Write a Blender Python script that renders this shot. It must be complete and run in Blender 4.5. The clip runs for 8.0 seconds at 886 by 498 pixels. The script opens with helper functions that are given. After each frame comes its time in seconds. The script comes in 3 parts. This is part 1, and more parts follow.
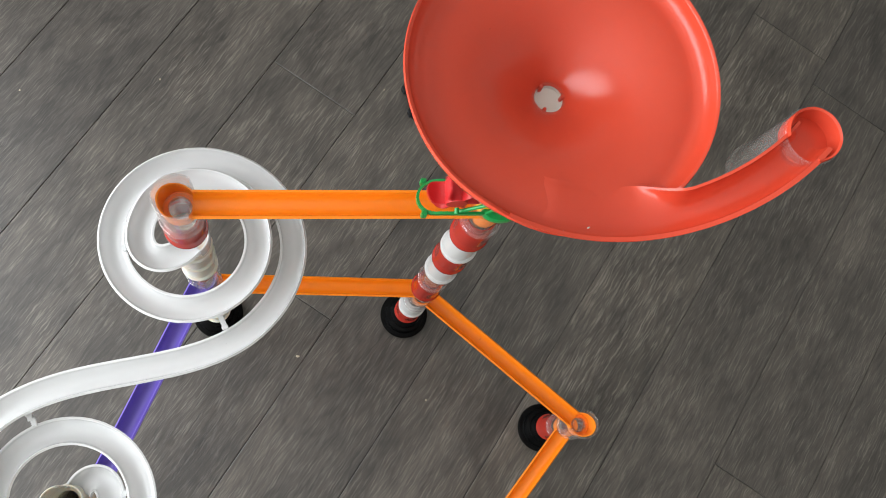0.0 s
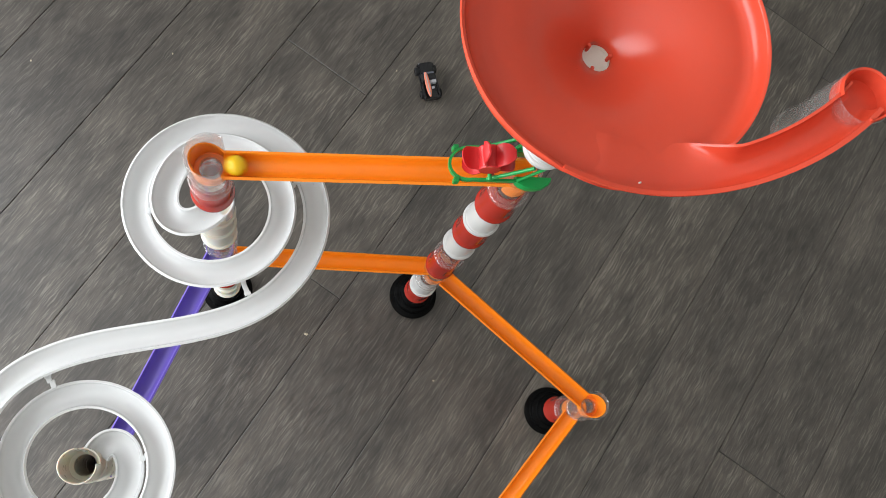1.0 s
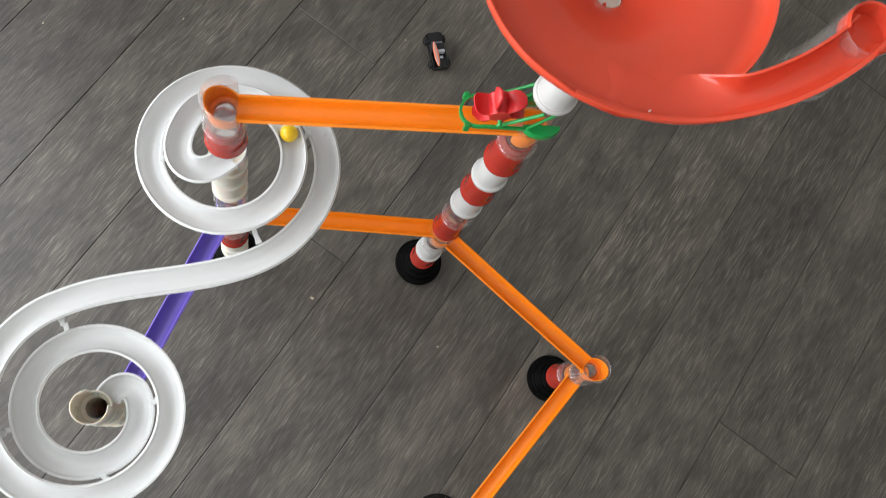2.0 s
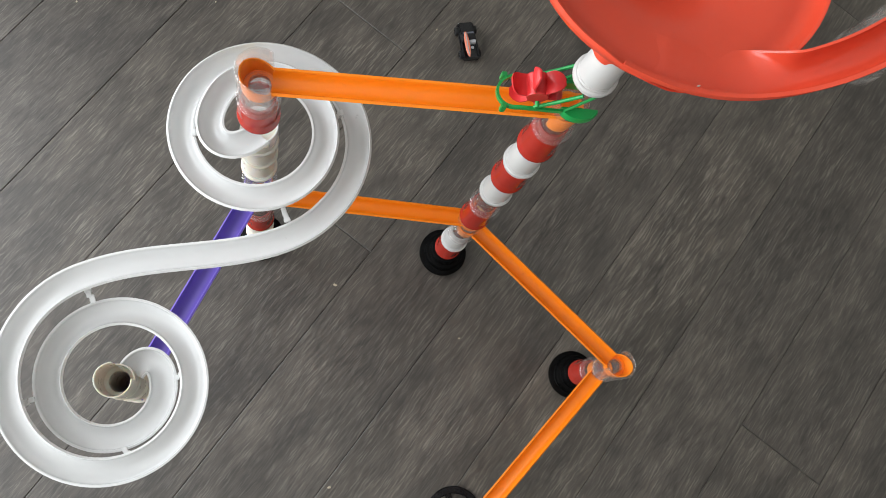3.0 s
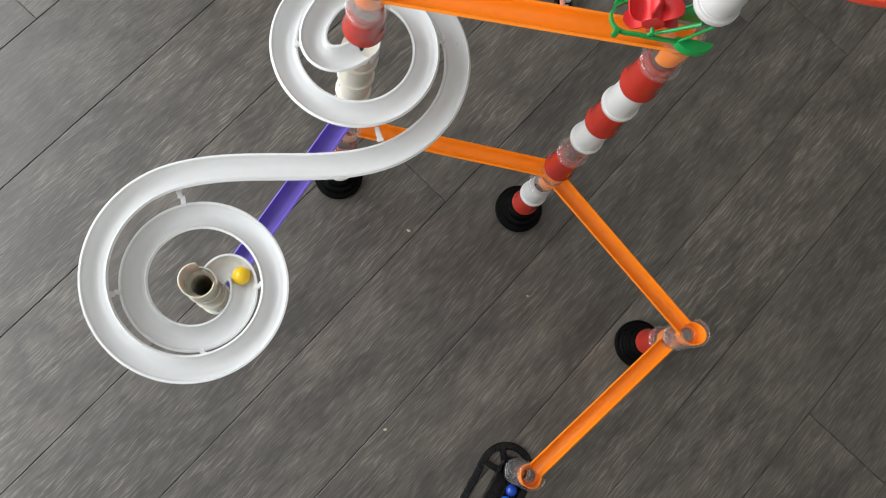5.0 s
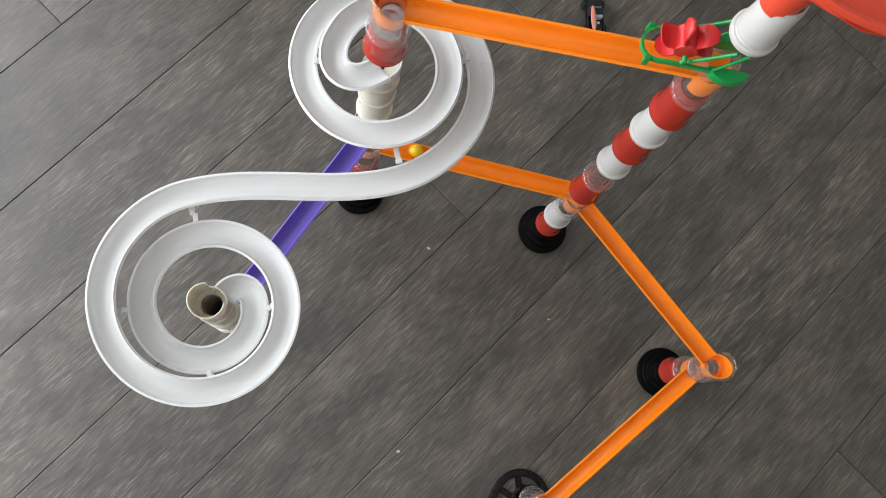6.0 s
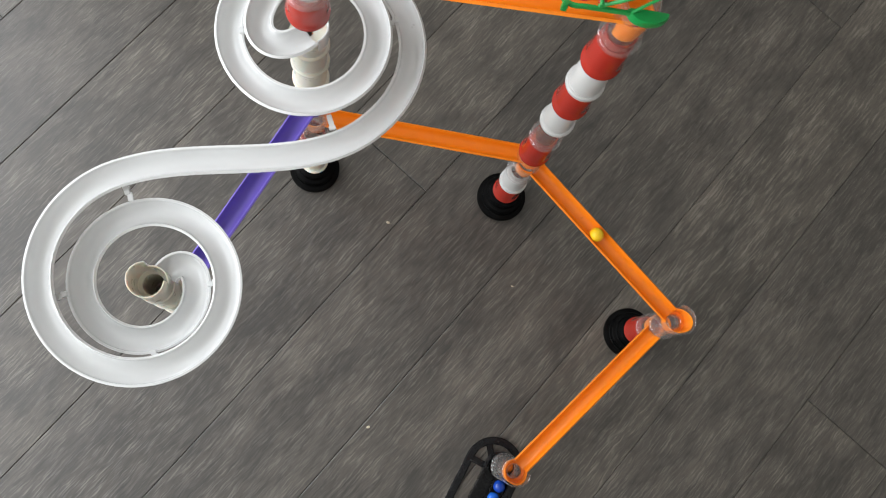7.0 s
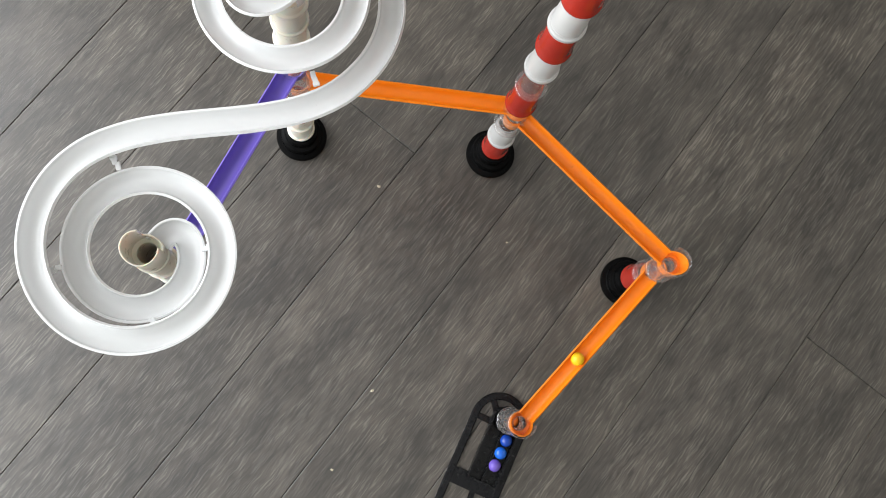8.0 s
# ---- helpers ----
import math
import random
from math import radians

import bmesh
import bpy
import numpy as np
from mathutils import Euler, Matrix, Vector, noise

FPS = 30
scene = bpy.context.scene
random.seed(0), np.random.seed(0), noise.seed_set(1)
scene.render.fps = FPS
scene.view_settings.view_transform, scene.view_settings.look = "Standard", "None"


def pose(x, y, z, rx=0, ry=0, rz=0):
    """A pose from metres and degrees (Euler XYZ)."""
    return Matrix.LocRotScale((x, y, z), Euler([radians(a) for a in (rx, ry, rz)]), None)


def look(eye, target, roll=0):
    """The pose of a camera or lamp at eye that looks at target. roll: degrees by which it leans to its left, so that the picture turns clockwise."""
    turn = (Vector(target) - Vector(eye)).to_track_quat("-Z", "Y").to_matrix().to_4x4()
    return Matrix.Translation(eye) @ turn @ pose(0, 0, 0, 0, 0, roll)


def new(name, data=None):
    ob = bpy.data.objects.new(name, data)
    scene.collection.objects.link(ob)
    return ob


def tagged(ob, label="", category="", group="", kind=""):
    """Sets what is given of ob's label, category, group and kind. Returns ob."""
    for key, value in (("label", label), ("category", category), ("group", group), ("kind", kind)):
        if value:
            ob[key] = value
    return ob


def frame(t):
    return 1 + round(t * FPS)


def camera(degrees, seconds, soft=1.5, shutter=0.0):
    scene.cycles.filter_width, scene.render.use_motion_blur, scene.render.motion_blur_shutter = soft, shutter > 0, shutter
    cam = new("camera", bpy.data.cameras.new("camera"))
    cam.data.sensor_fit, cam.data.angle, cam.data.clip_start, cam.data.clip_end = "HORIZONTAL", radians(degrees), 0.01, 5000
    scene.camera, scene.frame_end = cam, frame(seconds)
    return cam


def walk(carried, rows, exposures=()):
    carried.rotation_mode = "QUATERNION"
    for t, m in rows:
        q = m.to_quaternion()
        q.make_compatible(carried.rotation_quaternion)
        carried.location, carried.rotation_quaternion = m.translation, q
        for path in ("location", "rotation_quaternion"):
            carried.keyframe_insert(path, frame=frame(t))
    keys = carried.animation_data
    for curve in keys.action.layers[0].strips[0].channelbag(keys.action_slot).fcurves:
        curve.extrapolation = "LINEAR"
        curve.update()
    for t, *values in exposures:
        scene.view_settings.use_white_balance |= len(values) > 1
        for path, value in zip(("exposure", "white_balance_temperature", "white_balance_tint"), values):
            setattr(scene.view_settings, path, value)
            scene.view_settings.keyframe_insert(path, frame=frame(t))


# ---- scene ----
cam = camera(55.0, 8.0, 0.70, 0.38)
PATH = [
    (0, (0.207, 0.173, 1.423), (0.496, 0.637, -0.501), 35.7),
    (0.5, (0.182, 0.157, 1.419), (0.489, 0.62, -0.502), 37.9),
    (1, (0.172, 0.143, 1.41), (0.49, 0.605, -0.51), 39.5),
    (1.5, (0.173, 0.129, 1.411), (0.496, 0.586, -0.509), 40.5),
    (2, (0.168, 0.098, 1.412), (0.484, 0.543, -0.512), 41.2),
    (2.2, (0.167, 0.081, 1.403), (0.487, 0.545, -0.516), 42.2),
    (3.5, (0.155, 0.081, 1.394), (0.395, 0.509, -0.545), 37.3),
    (4, (0.151, 0.07, 1.386), (0.372, 0.486, -0.558), 36.8),
    (4.5, (0.141, 0.049, 1.371), (0.336, 0.451, -0.579), 36.5),
    (5, (0.138, 0.017, 1.369), (0.298, 0.419, -0.583), 35.1),
    (5.2, (0.137, 0.007, 1.361), (0.279, 0.408, -0.593), 33.8),
    (6.3, (0.152, 0.053, 1.343), (0.247, 0.455, -0.614), 28.7),
    (6.5, (0.164, 0.05, 1.341), (0.269, 0.45, -0.616), 29.4),
    (7, (0.199, 0.035, 1.339), (0.322, 0.411, -0.621), 30.0),
    (7.5, (0.217, 0.024, 1.337), (0.357, 0.373, -0.627), 31.5),
    (8, (0.204, 0.008, 1.334), (0.351, 0.336, -0.634), 32.3),
]
walk(cam, [(t, look(eye, target, roll)) for t, eye, target, roll in PATH], [(0.0, 0.12), (1.5, 0.08), (3.5, 0.0), (5.0, -0.04), (7.0, 0.02), (7.5, 0.16), (8.0, 0.26)])

# ---- world, sun, large lights ----
world = bpy.data.worlds.new("world")
scene.world = world
world.use_nodes = True
wn = world.node_tree
sky = wn.nodes.new("ShaderNodeTexSky")
sky.sky_type, sky.sun_disc = "NISHITA", False
sky.sun_elevation, sky.sun_rotation = radians(40), radians(200)
wn.links.new(sky.outputs[0], wn.nodes["Background"].inputs[0])
wn.nodes["Background"].inputs[1].default_value = 0.10
scene.view_settings.exposure = 0.0


def area(name, m, sx, sy, watts, colour):
    la = bpy.data.lights.new(name, "AREA")
    la.shape, la.size, la.size_y, la.energy, la.color = "RECTANGLE", sx, sy, watts, colour
    ob = new(name, la)
    ob.matrix_world = m
    return ob


# daylight in the opening of the tall window
area("window_daylight", look((-1.38, -0.15, 1.25), (0.6, -0.15, 1.15)), 3.0, 1.9, 92, (0.955, 0.98, 1.0))


# ---- materials ----
def material(name):
    m = bpy.data.materials.new(name)
    m.use_nodes = True
    return m, m.node_tree, m.node_tree.nodes["Principled BSDF"]


def noise_node(nt, scale, detail=4.0, rough=0.55, vec=None, stretch=None):
    n = nt.nodes.new("ShaderNodeTexNoise")
    n.inputs["Scale"].default_value, n.inputs["Detail"].default_value, n.inputs["Roughness"].default_value = scale, detail, rough
    if vec is None:
        vec = nt.nodes.new("ShaderNodeTexCoord").outputs["Object"]
    if stretch:
        mp = nt.nodes.new("ShaderNodeMapping")
        mp.inputs["Scale"].default_value = stretch
        nt.links.new(vec, mp.inputs[0])
        vec = mp.outputs[0]
    nt.links.new(vec, n.inputs["Vector"])
    return n


def ramp(nt, src, stops):
    r = nt.nodes.new("ShaderNodeValToRGB")
    el = r.color_ramp.elements
    while len(el) < len(stops):
        el.new(0.5)
    for e, (p, c) in zip(el, stops):
        e.position, e.color = p, (*c, 1) if len(c) == 3 else c
    nt.links.new(src, r.inputs[0])
    return r


def mixc(nt, a, b, fac, mode="MIX"):
    n = nt.nodes.new("ShaderNodeMix")
    n.data_type, n.blend_type = "RGBA", mode
    for sock, v in ((n.inputs[0], fac), (n.inputs[6], a), (n.inputs[7], b)):
        if isinstance(v, (int, float)):
            sock.default_value = v
        elif isinstance(v, tuple):
            sock.default_value = (*v, 1)
        else:
            nt.links.new(v, sock)
    return n.outputs[2]


def bump(nt, p, height, strength, dist):
    b = nt.nodes.new("ShaderNodeBump")
    b.inputs["Strength"].default_value, b.inputs["Distance"].default_value = strength, dist
    nt.links.new(height, b.inputs["Height"])
    nt.links.new(b.outputs[0], p.inputs["Normal"])


def plastic(name, colour, rough=0.25, spec=0.5, sss=0.0, worn=0.12):
    """Moulded plastic: faint mottling, scuffs in the gloss and a slight surface ripple."""
    m, nt, p = material(name)
    big = noise_node(nt, 18.0, 3.0)
    small = noise_node(nt, 90.0, 3.0)
    dark = tuple(c * (1 - worn) for c in colour)
    col = mixc(nt, colour, dark, ramp(nt, big.outputs[0], [(0.35, (0, 0, 0)), (0.75, (1, 1, 1))]).outputs[0])
    specks = ramp(nt, noise_node(nt, 130.0, 2.0).outputs[0], [(0.765, (0, 0, 0)), (0.80, (0.4, 0.4, 0.4))])
    col = mixc(nt, col, tuple(c * 0.55 for c in colour), specks.outputs[0])
    nt.links.new(col, p.inputs["Base Color"])
    rg = ramp(nt, small.outputs[0], [(0.3, (rough * 0.95,) * 3), (0.8, (min(1, rough * 1.15),) * 3)])
    nt.links.new(rg.outputs[0], p.inputs["Roughness"])
    p.inputs["Specular IOR Level"].default_value = spec
    p.inputs["IOR"].default_value = 1.5
    if sss:
        p.inputs["Subsurface Weight"].default_value = sss
        p.inputs["Subsurface Radius"].default_value = (0.6, 0.4, 0.3)
        p.inputs["Subsurface Scale"].default_value = 0.004
    bump(nt, p, big.outputs[0], 0.02, 0.001)
    return m


def clear_plastic(name, tint, haze=0.12):
    """Thin clear styrene: see-through with a milky, scuffed haze and a little gloss."""
    m, nt, p = material(name)
    nt.nodes.remove(p)
    out = nt.nodes["Material Output"]
    tr, gl, df, tl = (nt.nodes.new("ShaderNodeBsdf" + k) for k in ("Transparent", "Glossy", "Diffuse", "Translucent"))
    tr.inputs[0].default_value = (*tint, 1)
    gl.inputs["Roughness"].default_value = 0.10
    df.inputs[0].default_value = tl.inputs[0].default_value = (0.90, 0.87, 0.85, 1)
    scr = ramp(nt, noise_node(nt, 60.0, 4.0).outputs[0], [(0.3, (haze * 0.7,) * 3), (0.8, (haze * 1.4,) * 3)])
    half, a, b = (nt.nodes.new("ShaderNodeMixShader") for _ in range(3))
    nt.links.new(df.outputs[0], half.inputs[1])
    nt.links.new(tl.outputs[0], half.inputs[2])
    nt.links.new(scr.outputs[0], a.inputs[0])
    nt.links.new(tr.outputs[0], a.inputs[1])
    nt.links.new(half.outputs[0], a.inputs[2])
    lw = nt.nodes.new("ShaderNodeLayerWeight")
    lw.inputs[0].default_value = 0.35
    edge = ramp(nt, lw.outputs["Facing"], [(0.0, (0.05,) * 3), (0.55, (0.12,) * 3), (1.0, (0.62,) * 3)])
    nt.links.new(edge.outputs[0], b.inputs[0])
    nt.links.new(a.outputs[0], b.inputs[1])
    nt.links.new(gl.outputs[0], b.inputs[2])
    nt.links.new(b.outputs[0], out.inputs[0])
    return m


def plank_material():
    m, nt, p = material("grey_vinyl_plank")
    tc = nt.nodes.new("ShaderNodeTexCoord").outputs["Object"]
    info = nt.nodes.new("ShaderNodeObjectInfo")
    rnd = info.outputs["Random"]
    sh = nt.nodes.new("ShaderNodeVectorMath")
    sh.operation = "MULTIPLY_ADD"
    cmb = nt.nodes.new("ShaderNodeCombineXYZ")
    for i in range(3):
        nt.links.new(rnd, cmb.inputs[i])
    nt.links.new(cmb.outputs[0], sh.inputs[0])
    sh.inputs[1].default_value = (37.0, 11.0, 5.0)
    nt.links.new(tc, sh.inputs[2])
    vec = sh.outputs[0]
    # slow warp, so that the grain wanders
    warp = noise_node(nt, 16.0, 3.0, vec=vec, stretch=(0.6, 1.2, 1))
    add = nt.nodes.new("ShaderNodeVectorMath")
    add.operation = "MULTIPLY_ADD"
    add.inputs[1].default_value = (0.0, 0.011, 0.0)
    nt.links.new(warp.outputs[1], add.inputs[0])
    nt.links.new(vec, add.inputs[2])
    # and a quicker one, so that no line stays straight
    fine = noise_node(nt, 75.0, 2.0, vec=vec, stretch=(0.8, 1, 1))
    add2 = nt.nodes.new("ShaderNodeVectorMath")
    add2.operation = "MULTIPLY_ADD"
    add2.inputs[1].default_value = (0.0, 0.0045, 0.0)
    nt.links.new(fine.outputs[1], add2.inputs[0])
    nt.links.new(add.outputs[0], add2.inputs[2])
    v2 = add2.outputs[0]
    def contour(scale, stretch, times, thin):
        """Thin lines along the level curves of a noise: 1 on the line, 0 between."""
        n = noise_node(nt, scale, 3.0, 0.55, v2, stretch)
        mu, pp = nt.nodes.new("ShaderNodeMath"), nt.nodes.new("ShaderNodeMath")
        mu.operation, pp.operation = "MULTIPLY", "PINGPONG"
        mu.inputs[1].default_value, pp.inputs[1].default_value = times, 0.5
        nt.links.new(n.outputs[0], mu.inputs[0])
        nt.links.new(mu.outputs[0], pp.inputs[0])
        return ramp(nt, pp.outputs[0], [(0.0, (1, 1, 1)), (thin, (0, 0, 0))])
    light = ramp(nt, noise_node(nt, 430.0, 4.0, 0.6, v2, (0.070, 1, 1)).outputs[0], [(0.51, (0, 0, 0)), (0.66, (1, 1, 1))])
    darkl = contour(240.0, (0.075, 1, 1), 3.0, 0.15)
    mid = noise_node(nt, 250.0, 6.0, 0.70, v2, (0.10, 1, 1))
    big = noise_node(nt, 5.0, 4.0, 0.6, v2, (0.45, 1.3, 1))
    blot = noise_node(nt, 18.0, 5.0, 0.65, v2, (0.6, 1, 1))
    base = ramp(nt, big.outputs[0], [(0.28, (0.048, 0.0410, 0.0338)), (0.5, (0.0755, 0.0648, 0.0540)), (0.72, (0.108, 0.0928, 0.0775))]).outputs[0]
    streak = ramp(nt, mid.outputs[0], [(0.34, (0.56, 0.56, 0.56)), (0.66, (1.36, 1.36, 1.35))]).outputs[0]
    col = mixc(nt, base, streak, 0.85, "MULTIPLY")
    pat = ramp(nt, blot.outputs[0], [(0.36, (0.64, 0.64, 0.64)), (0.64, (1.22, 1.21, 1.19))]).outputs[0]
    col = mixc(nt, col, pat, 0.9, "MULTIPLY")
    # growth rings: contour lines of a slow stretched noise
    ring = noise_node(nt, 9.0, 1.5, 0.5, v2, (0.16, 1, 1))
    saw = nt.nodes.new("ShaderNodeMath")
    saw.operation = "PINGPONG"
    mul = nt.nodes.new("ShaderNodeMath")
    mul.operation = "MULTIPLY"
    mul.inputs[1].default_value = 26.0
    saw.inputs[1].default_value = 0.5
    nt.links.new(ring.outputs[0], mul.inputs[0])
    nt.links.new(mul.outputs[0], saw.inputs[0])
    rl = ramp(nt, saw.outputs[0], [(0.0, (0.74, 0.74, 0.74)), (0.28, (1.06, 1.06, 1.06))]).outputs[0]
    gate2 = ramp(nt, blot.outputs[0], [(0.44, (0.75,) * 3), (0.58, (0.05,) * 3)]).outputs[0]
    col = mixc(nt, col, rl, gate2, "MULTIPLY")
    gate = ramp(nt, blot.outputs[0], [(0.36, (0.14, 0.14, 0.14)), (0.62, (0.72, 0.72, 0.72))])
    fac = nt.nodes.new("ShaderNodeMath")
    fac.operation = "MULTIPLY"
    nt.links.new(light.outputs[0], fac.inputs[0])
    nt.links.new(gate.outputs[0], fac.inputs[1])
    col = mixc(nt, col, (0.224, 0.202, 0.173), fac.outputs[0])
    dfac = nt.nodes.new("ShaderNodeMath")
    dfac.operation = "MULTIPLY"
    dfac.inputs[1].default_value = 0.42
    nt.links.new(darkl.outputs[0], dfac.inputs[0])
    col = mixc(nt, col, (0.030, 0.028, 0.026), dfac.outputs[0])
    each = ramp(nt, rnd, [(0.0, (0.72, 0.72, 0.73)), (1.0, (1.20, 1.19, 1.16))]).outputs[0]
    col = mixc(nt, col, each, 1.0, "MULTIPLY")
    nt.links.new(col, p.inputs["Base Color"])
    rg = ramp(nt, mid.outputs[0], [(0.3, (0.34,) * 3), (0.8, (0.50,) * 3)])
    nt.links.new(rg.outputs[0], p.inputs["Roughness"])
    p.inputs["Specular IOR Level"].default_value = 0.78
    bump(nt, p, light.outputs[0], 0.35, 0.0005)
    return m


def painted(name, colour, rough=0.7):
    m, nt, p = material(name)
    n = noise_node(nt, 30.0, 5.0)
    nt.links.new(mixc(nt, colour, tuple(c * 0.93 for c in colour), n.outputs[0]), p.inputs["Base Color"])
    p.inputs["Roughness"].default_value = rough
    bump(nt, p, noise_node(nt, 300.0, 2.0).outputs[0], 0.1, 0.001)
    return m


ORANGE = plastic("orange_plastic", (0.96, 0.255, 0.010), 0.30, 0.45, worn=0.10)
RED = plastic("red_plastic", (0.37, 0.024, 0.013), 0.15, 0.5)
FUNNEL_RED = plastic("funnel_red_plastic", (0.70, 0.072, 0.034), 0.22, 0.55, worn=0.04)
WHEEL_RED = plastic("crimson_plastic", (0.62, 0.028, 0.030), 0.35, 0.45)
WHITE = plastic("white_plastic", (0.53, 0.525, 0.51), 0.30, 0.45, worn=0.05)
SPIRAL_WHITE = plastic("glossy_white_plastic", (0.70, 0.705, 0.70), 0.15, 0.5, worn=0.03)
LINER = plastic("warm_white_plastic", (0.80, 0.76, 0.68), 0.35, 0.4, worn=0.05)
CREAM = plastic("yellowed_white_plastic", (0.74, 0.70, 0.60), 0.28, 0.5, sss=0.6, worn=0.08)
PURPLE = plastic("violet_plastic", (0.165, 0.115, 0.50), 0.32, 0.45)
GREEN = plastic("green_plastic", (0.010, 0.30, 0.065), 0.30, 0.5)
BLACK = plastic("black_plastic", (0.003, 0.003, 0.003), 0.22, 0.07, worn=0.3)
TRAY_BLACK = plastic("black_tray_plastic", (0.006, 0.006, 0.007), 0.26, 0.28, worn=0.25)
CLEAR = clear_plastic("clear_plastic", (0.99, 0.98, 0.975), 0.085)
YELLOW = plastic("yellow_marble", (0.92, 0.58, 0.015), 0.22, 0.5)
BLUE = plastic("blue_marble", (0.015, 0.13, 0.62), 0.16, 0.5)
NAVY = plastic("dark_blue_marble", (0.010, 0.055, 0.36), 0.16, 0.5)
VIOLET = plastic("violet_marble", (0.16, 0.10, 0.50), 0.18, 0.5)
ORANGE_BALL = plastic("orange_marble", (0.80, 0.17, 0.02), 0.2, 0.5)
PLANK = plank_material()
GAP = painted("dark_underlay", (0.012, 0.011, 0.010))
WALL = painted("wall_paint", (0.68, 0.66, 0.62))
CEILING = painted("ceiling_paint", (0.80, 0.80, 0.78))
CRUMB = painted("crumb", (0.50, 0.43, 0.32))
CAR_BLACK = plastic("car_black_paint", (0.012, 0.012, 0.013), 0.18, 0.5)
CAR_TYRE = plastic("car_tyre_rubber", (0.014, 0.014, 0.014), 0.6, 0.3)
CAR_SILVER = plastic("car_silver", (0.42, 0.43, 0.45), 0.3, 0.6)
CAR_GLASS = plastic("car_window", (0.10, 0.11, 0.13), 0.08, 0.6)
CAR_ORANGE = plastic("car_surfboard", (0.75, 0.24, 0.15), 0.3, 0.5)


# ---- mesh helpers ----
def finish(bm, sharp=0.7):
    bmesh.ops.recalc_face_normals(bm, faces=bm.faces)
    for f in bm.faces:
        f.smooth = True
    for e in bm.edges:
        if len(e.link_faces) == 2 and e.calc_face_angle(0) > sharp:
            e.smooth = False


def part(name, bm, mat, parent=None, label="", sharp=0.42):
    finish(bm, sharp)
    me = bpy.data.meshes.new(name)
    bm.to_mesh(me)
    bm.free()
    me.materials.append(mat)
    ob = new(name, me)
    if parent:
        ob.parent = parent
    if label:
        tagged(ob, label)
    return ob


def thing(name, m, label, category, group="", kind=""):
    ob = new(name)
    ob.empty_display_size = 0.02
    ob.matrix_world = m
    return tagged(ob, label, category, group, kind)


def revolve(profile, bm=None, seg=40, a0=0.0, a1=360.0, at=(0, 0, 0)):
    """A closed profile of (radius, height) turned round z, a full turn or an arc with closed ends."""
    bm = bm or bmesh.new()
    full = abs(a1 - a0) > 359.9
    rings = []
    for i in range(seg if full else seg + 1):
        a = radians(a0 + (a1 - a0) * i / seg)
        rings.append([bm.verts.new((at[0] + r * math.cos(a), at[1] + r * math.sin(a), at[2] + z)) for r, z in profile])
    n, k = len(rings), len(profile)
    for i in range(n if full else n - 1):
        A, B = rings[i], rings[(i + 1) % n]
        for j in range(k):
            jj = (j + 1) % k
            bm.faces.new((A[j], A[jj], B[jj], B[j]))
    if not full:
        bm.faces.new(rings[0])
        bm.faces.new(rings[-1][::-1])
    bmesh.ops.remove_doubles(bm, verts=bm.verts, dist=1e-5)
    return bm


def sweep(points, profile, bm=None):
    """A closed profile of (sideways, up) carried along the points, kept upright, with closed ends."""
    bm = bm or bmesh.new()
    rings = []
    for i, p in enumerate(points):
        d = points[min(i + 1, len(points) - 1)] - points[max(i - 1, 0)]
        d = Vector((d.x, d.y, 0)).normalized()
        side = Vector((d.y, -d.x, 0))
        rings.append([bm.verts.new(p + side * s + Vector((0, 0, u))) for s, u in profile])
    for A, B in zip(rings, rings[1:]):
        for j in range(len(profile)):
            jj = (j + 1) % len(profile)
            bm.faces.new((A[j], A[jj], B[jj], B[j]))
    bm.faces.new(rings[0])
    bm.faces.new(rings[-1][::-1])
    return bm


def tube_along(points, r, bm=None, seg=8):
    """A round bar along points."""
    bm = bm or bmesh.new()
    rings = []
    for i, p in enumerate(points):
        d = (points[min(i + 1, len(points) - 1)] - points[max(i - 1, 0)]).normalized()
        q = d.to_track_quat("Z", "Y")
        rings.append([bm.verts.new(p + q @ Vector((r * math.cos(2 * math.pi * k / seg), r * math.sin(2 * math.pi * k / seg), 0))) for k in range(seg)])
    for A, B in zip(rings, rings[1:]):
        for j in range(seg):
            bm.faces.new((A[j], A[(j + 1) % seg], B[(j + 1) % seg], B[j]))
    bm.faces.new(rings[0])
    bm.faces.new(rings[-1][::-1])
    return bm


def box(x0, y0, z0, x1, y1, z1, bm=None, bevel=0.0, m=None):
    bm = bm or bmesh.new()
    made = bmesh.ops.create_cube(bm, size=1.0)["verts"]
    for v in made:
        v.co = Vector((x0 + (v.co.x + 0.5) * (x1 - x0), y0 + (v.co.y + 0.5) * (y1 - y0), z0 + (v.co.z + 0.5) * (z1 - z0)))
    if bevel:
        es = {e for v in made for e in v.link_edges}
        got = bmesh.ops.bevel(bm, geom=list(es), offset=bevel, segments=2, affect="EDGES")
        made = list({v for f in got["faces"] for v in f.verts} | {v for v in made if v.is_valid})
    if m is not None:
        bmesh.ops.transform(bm, matrix=m, verts=[v for v in made if v.is_valid])
    return bm


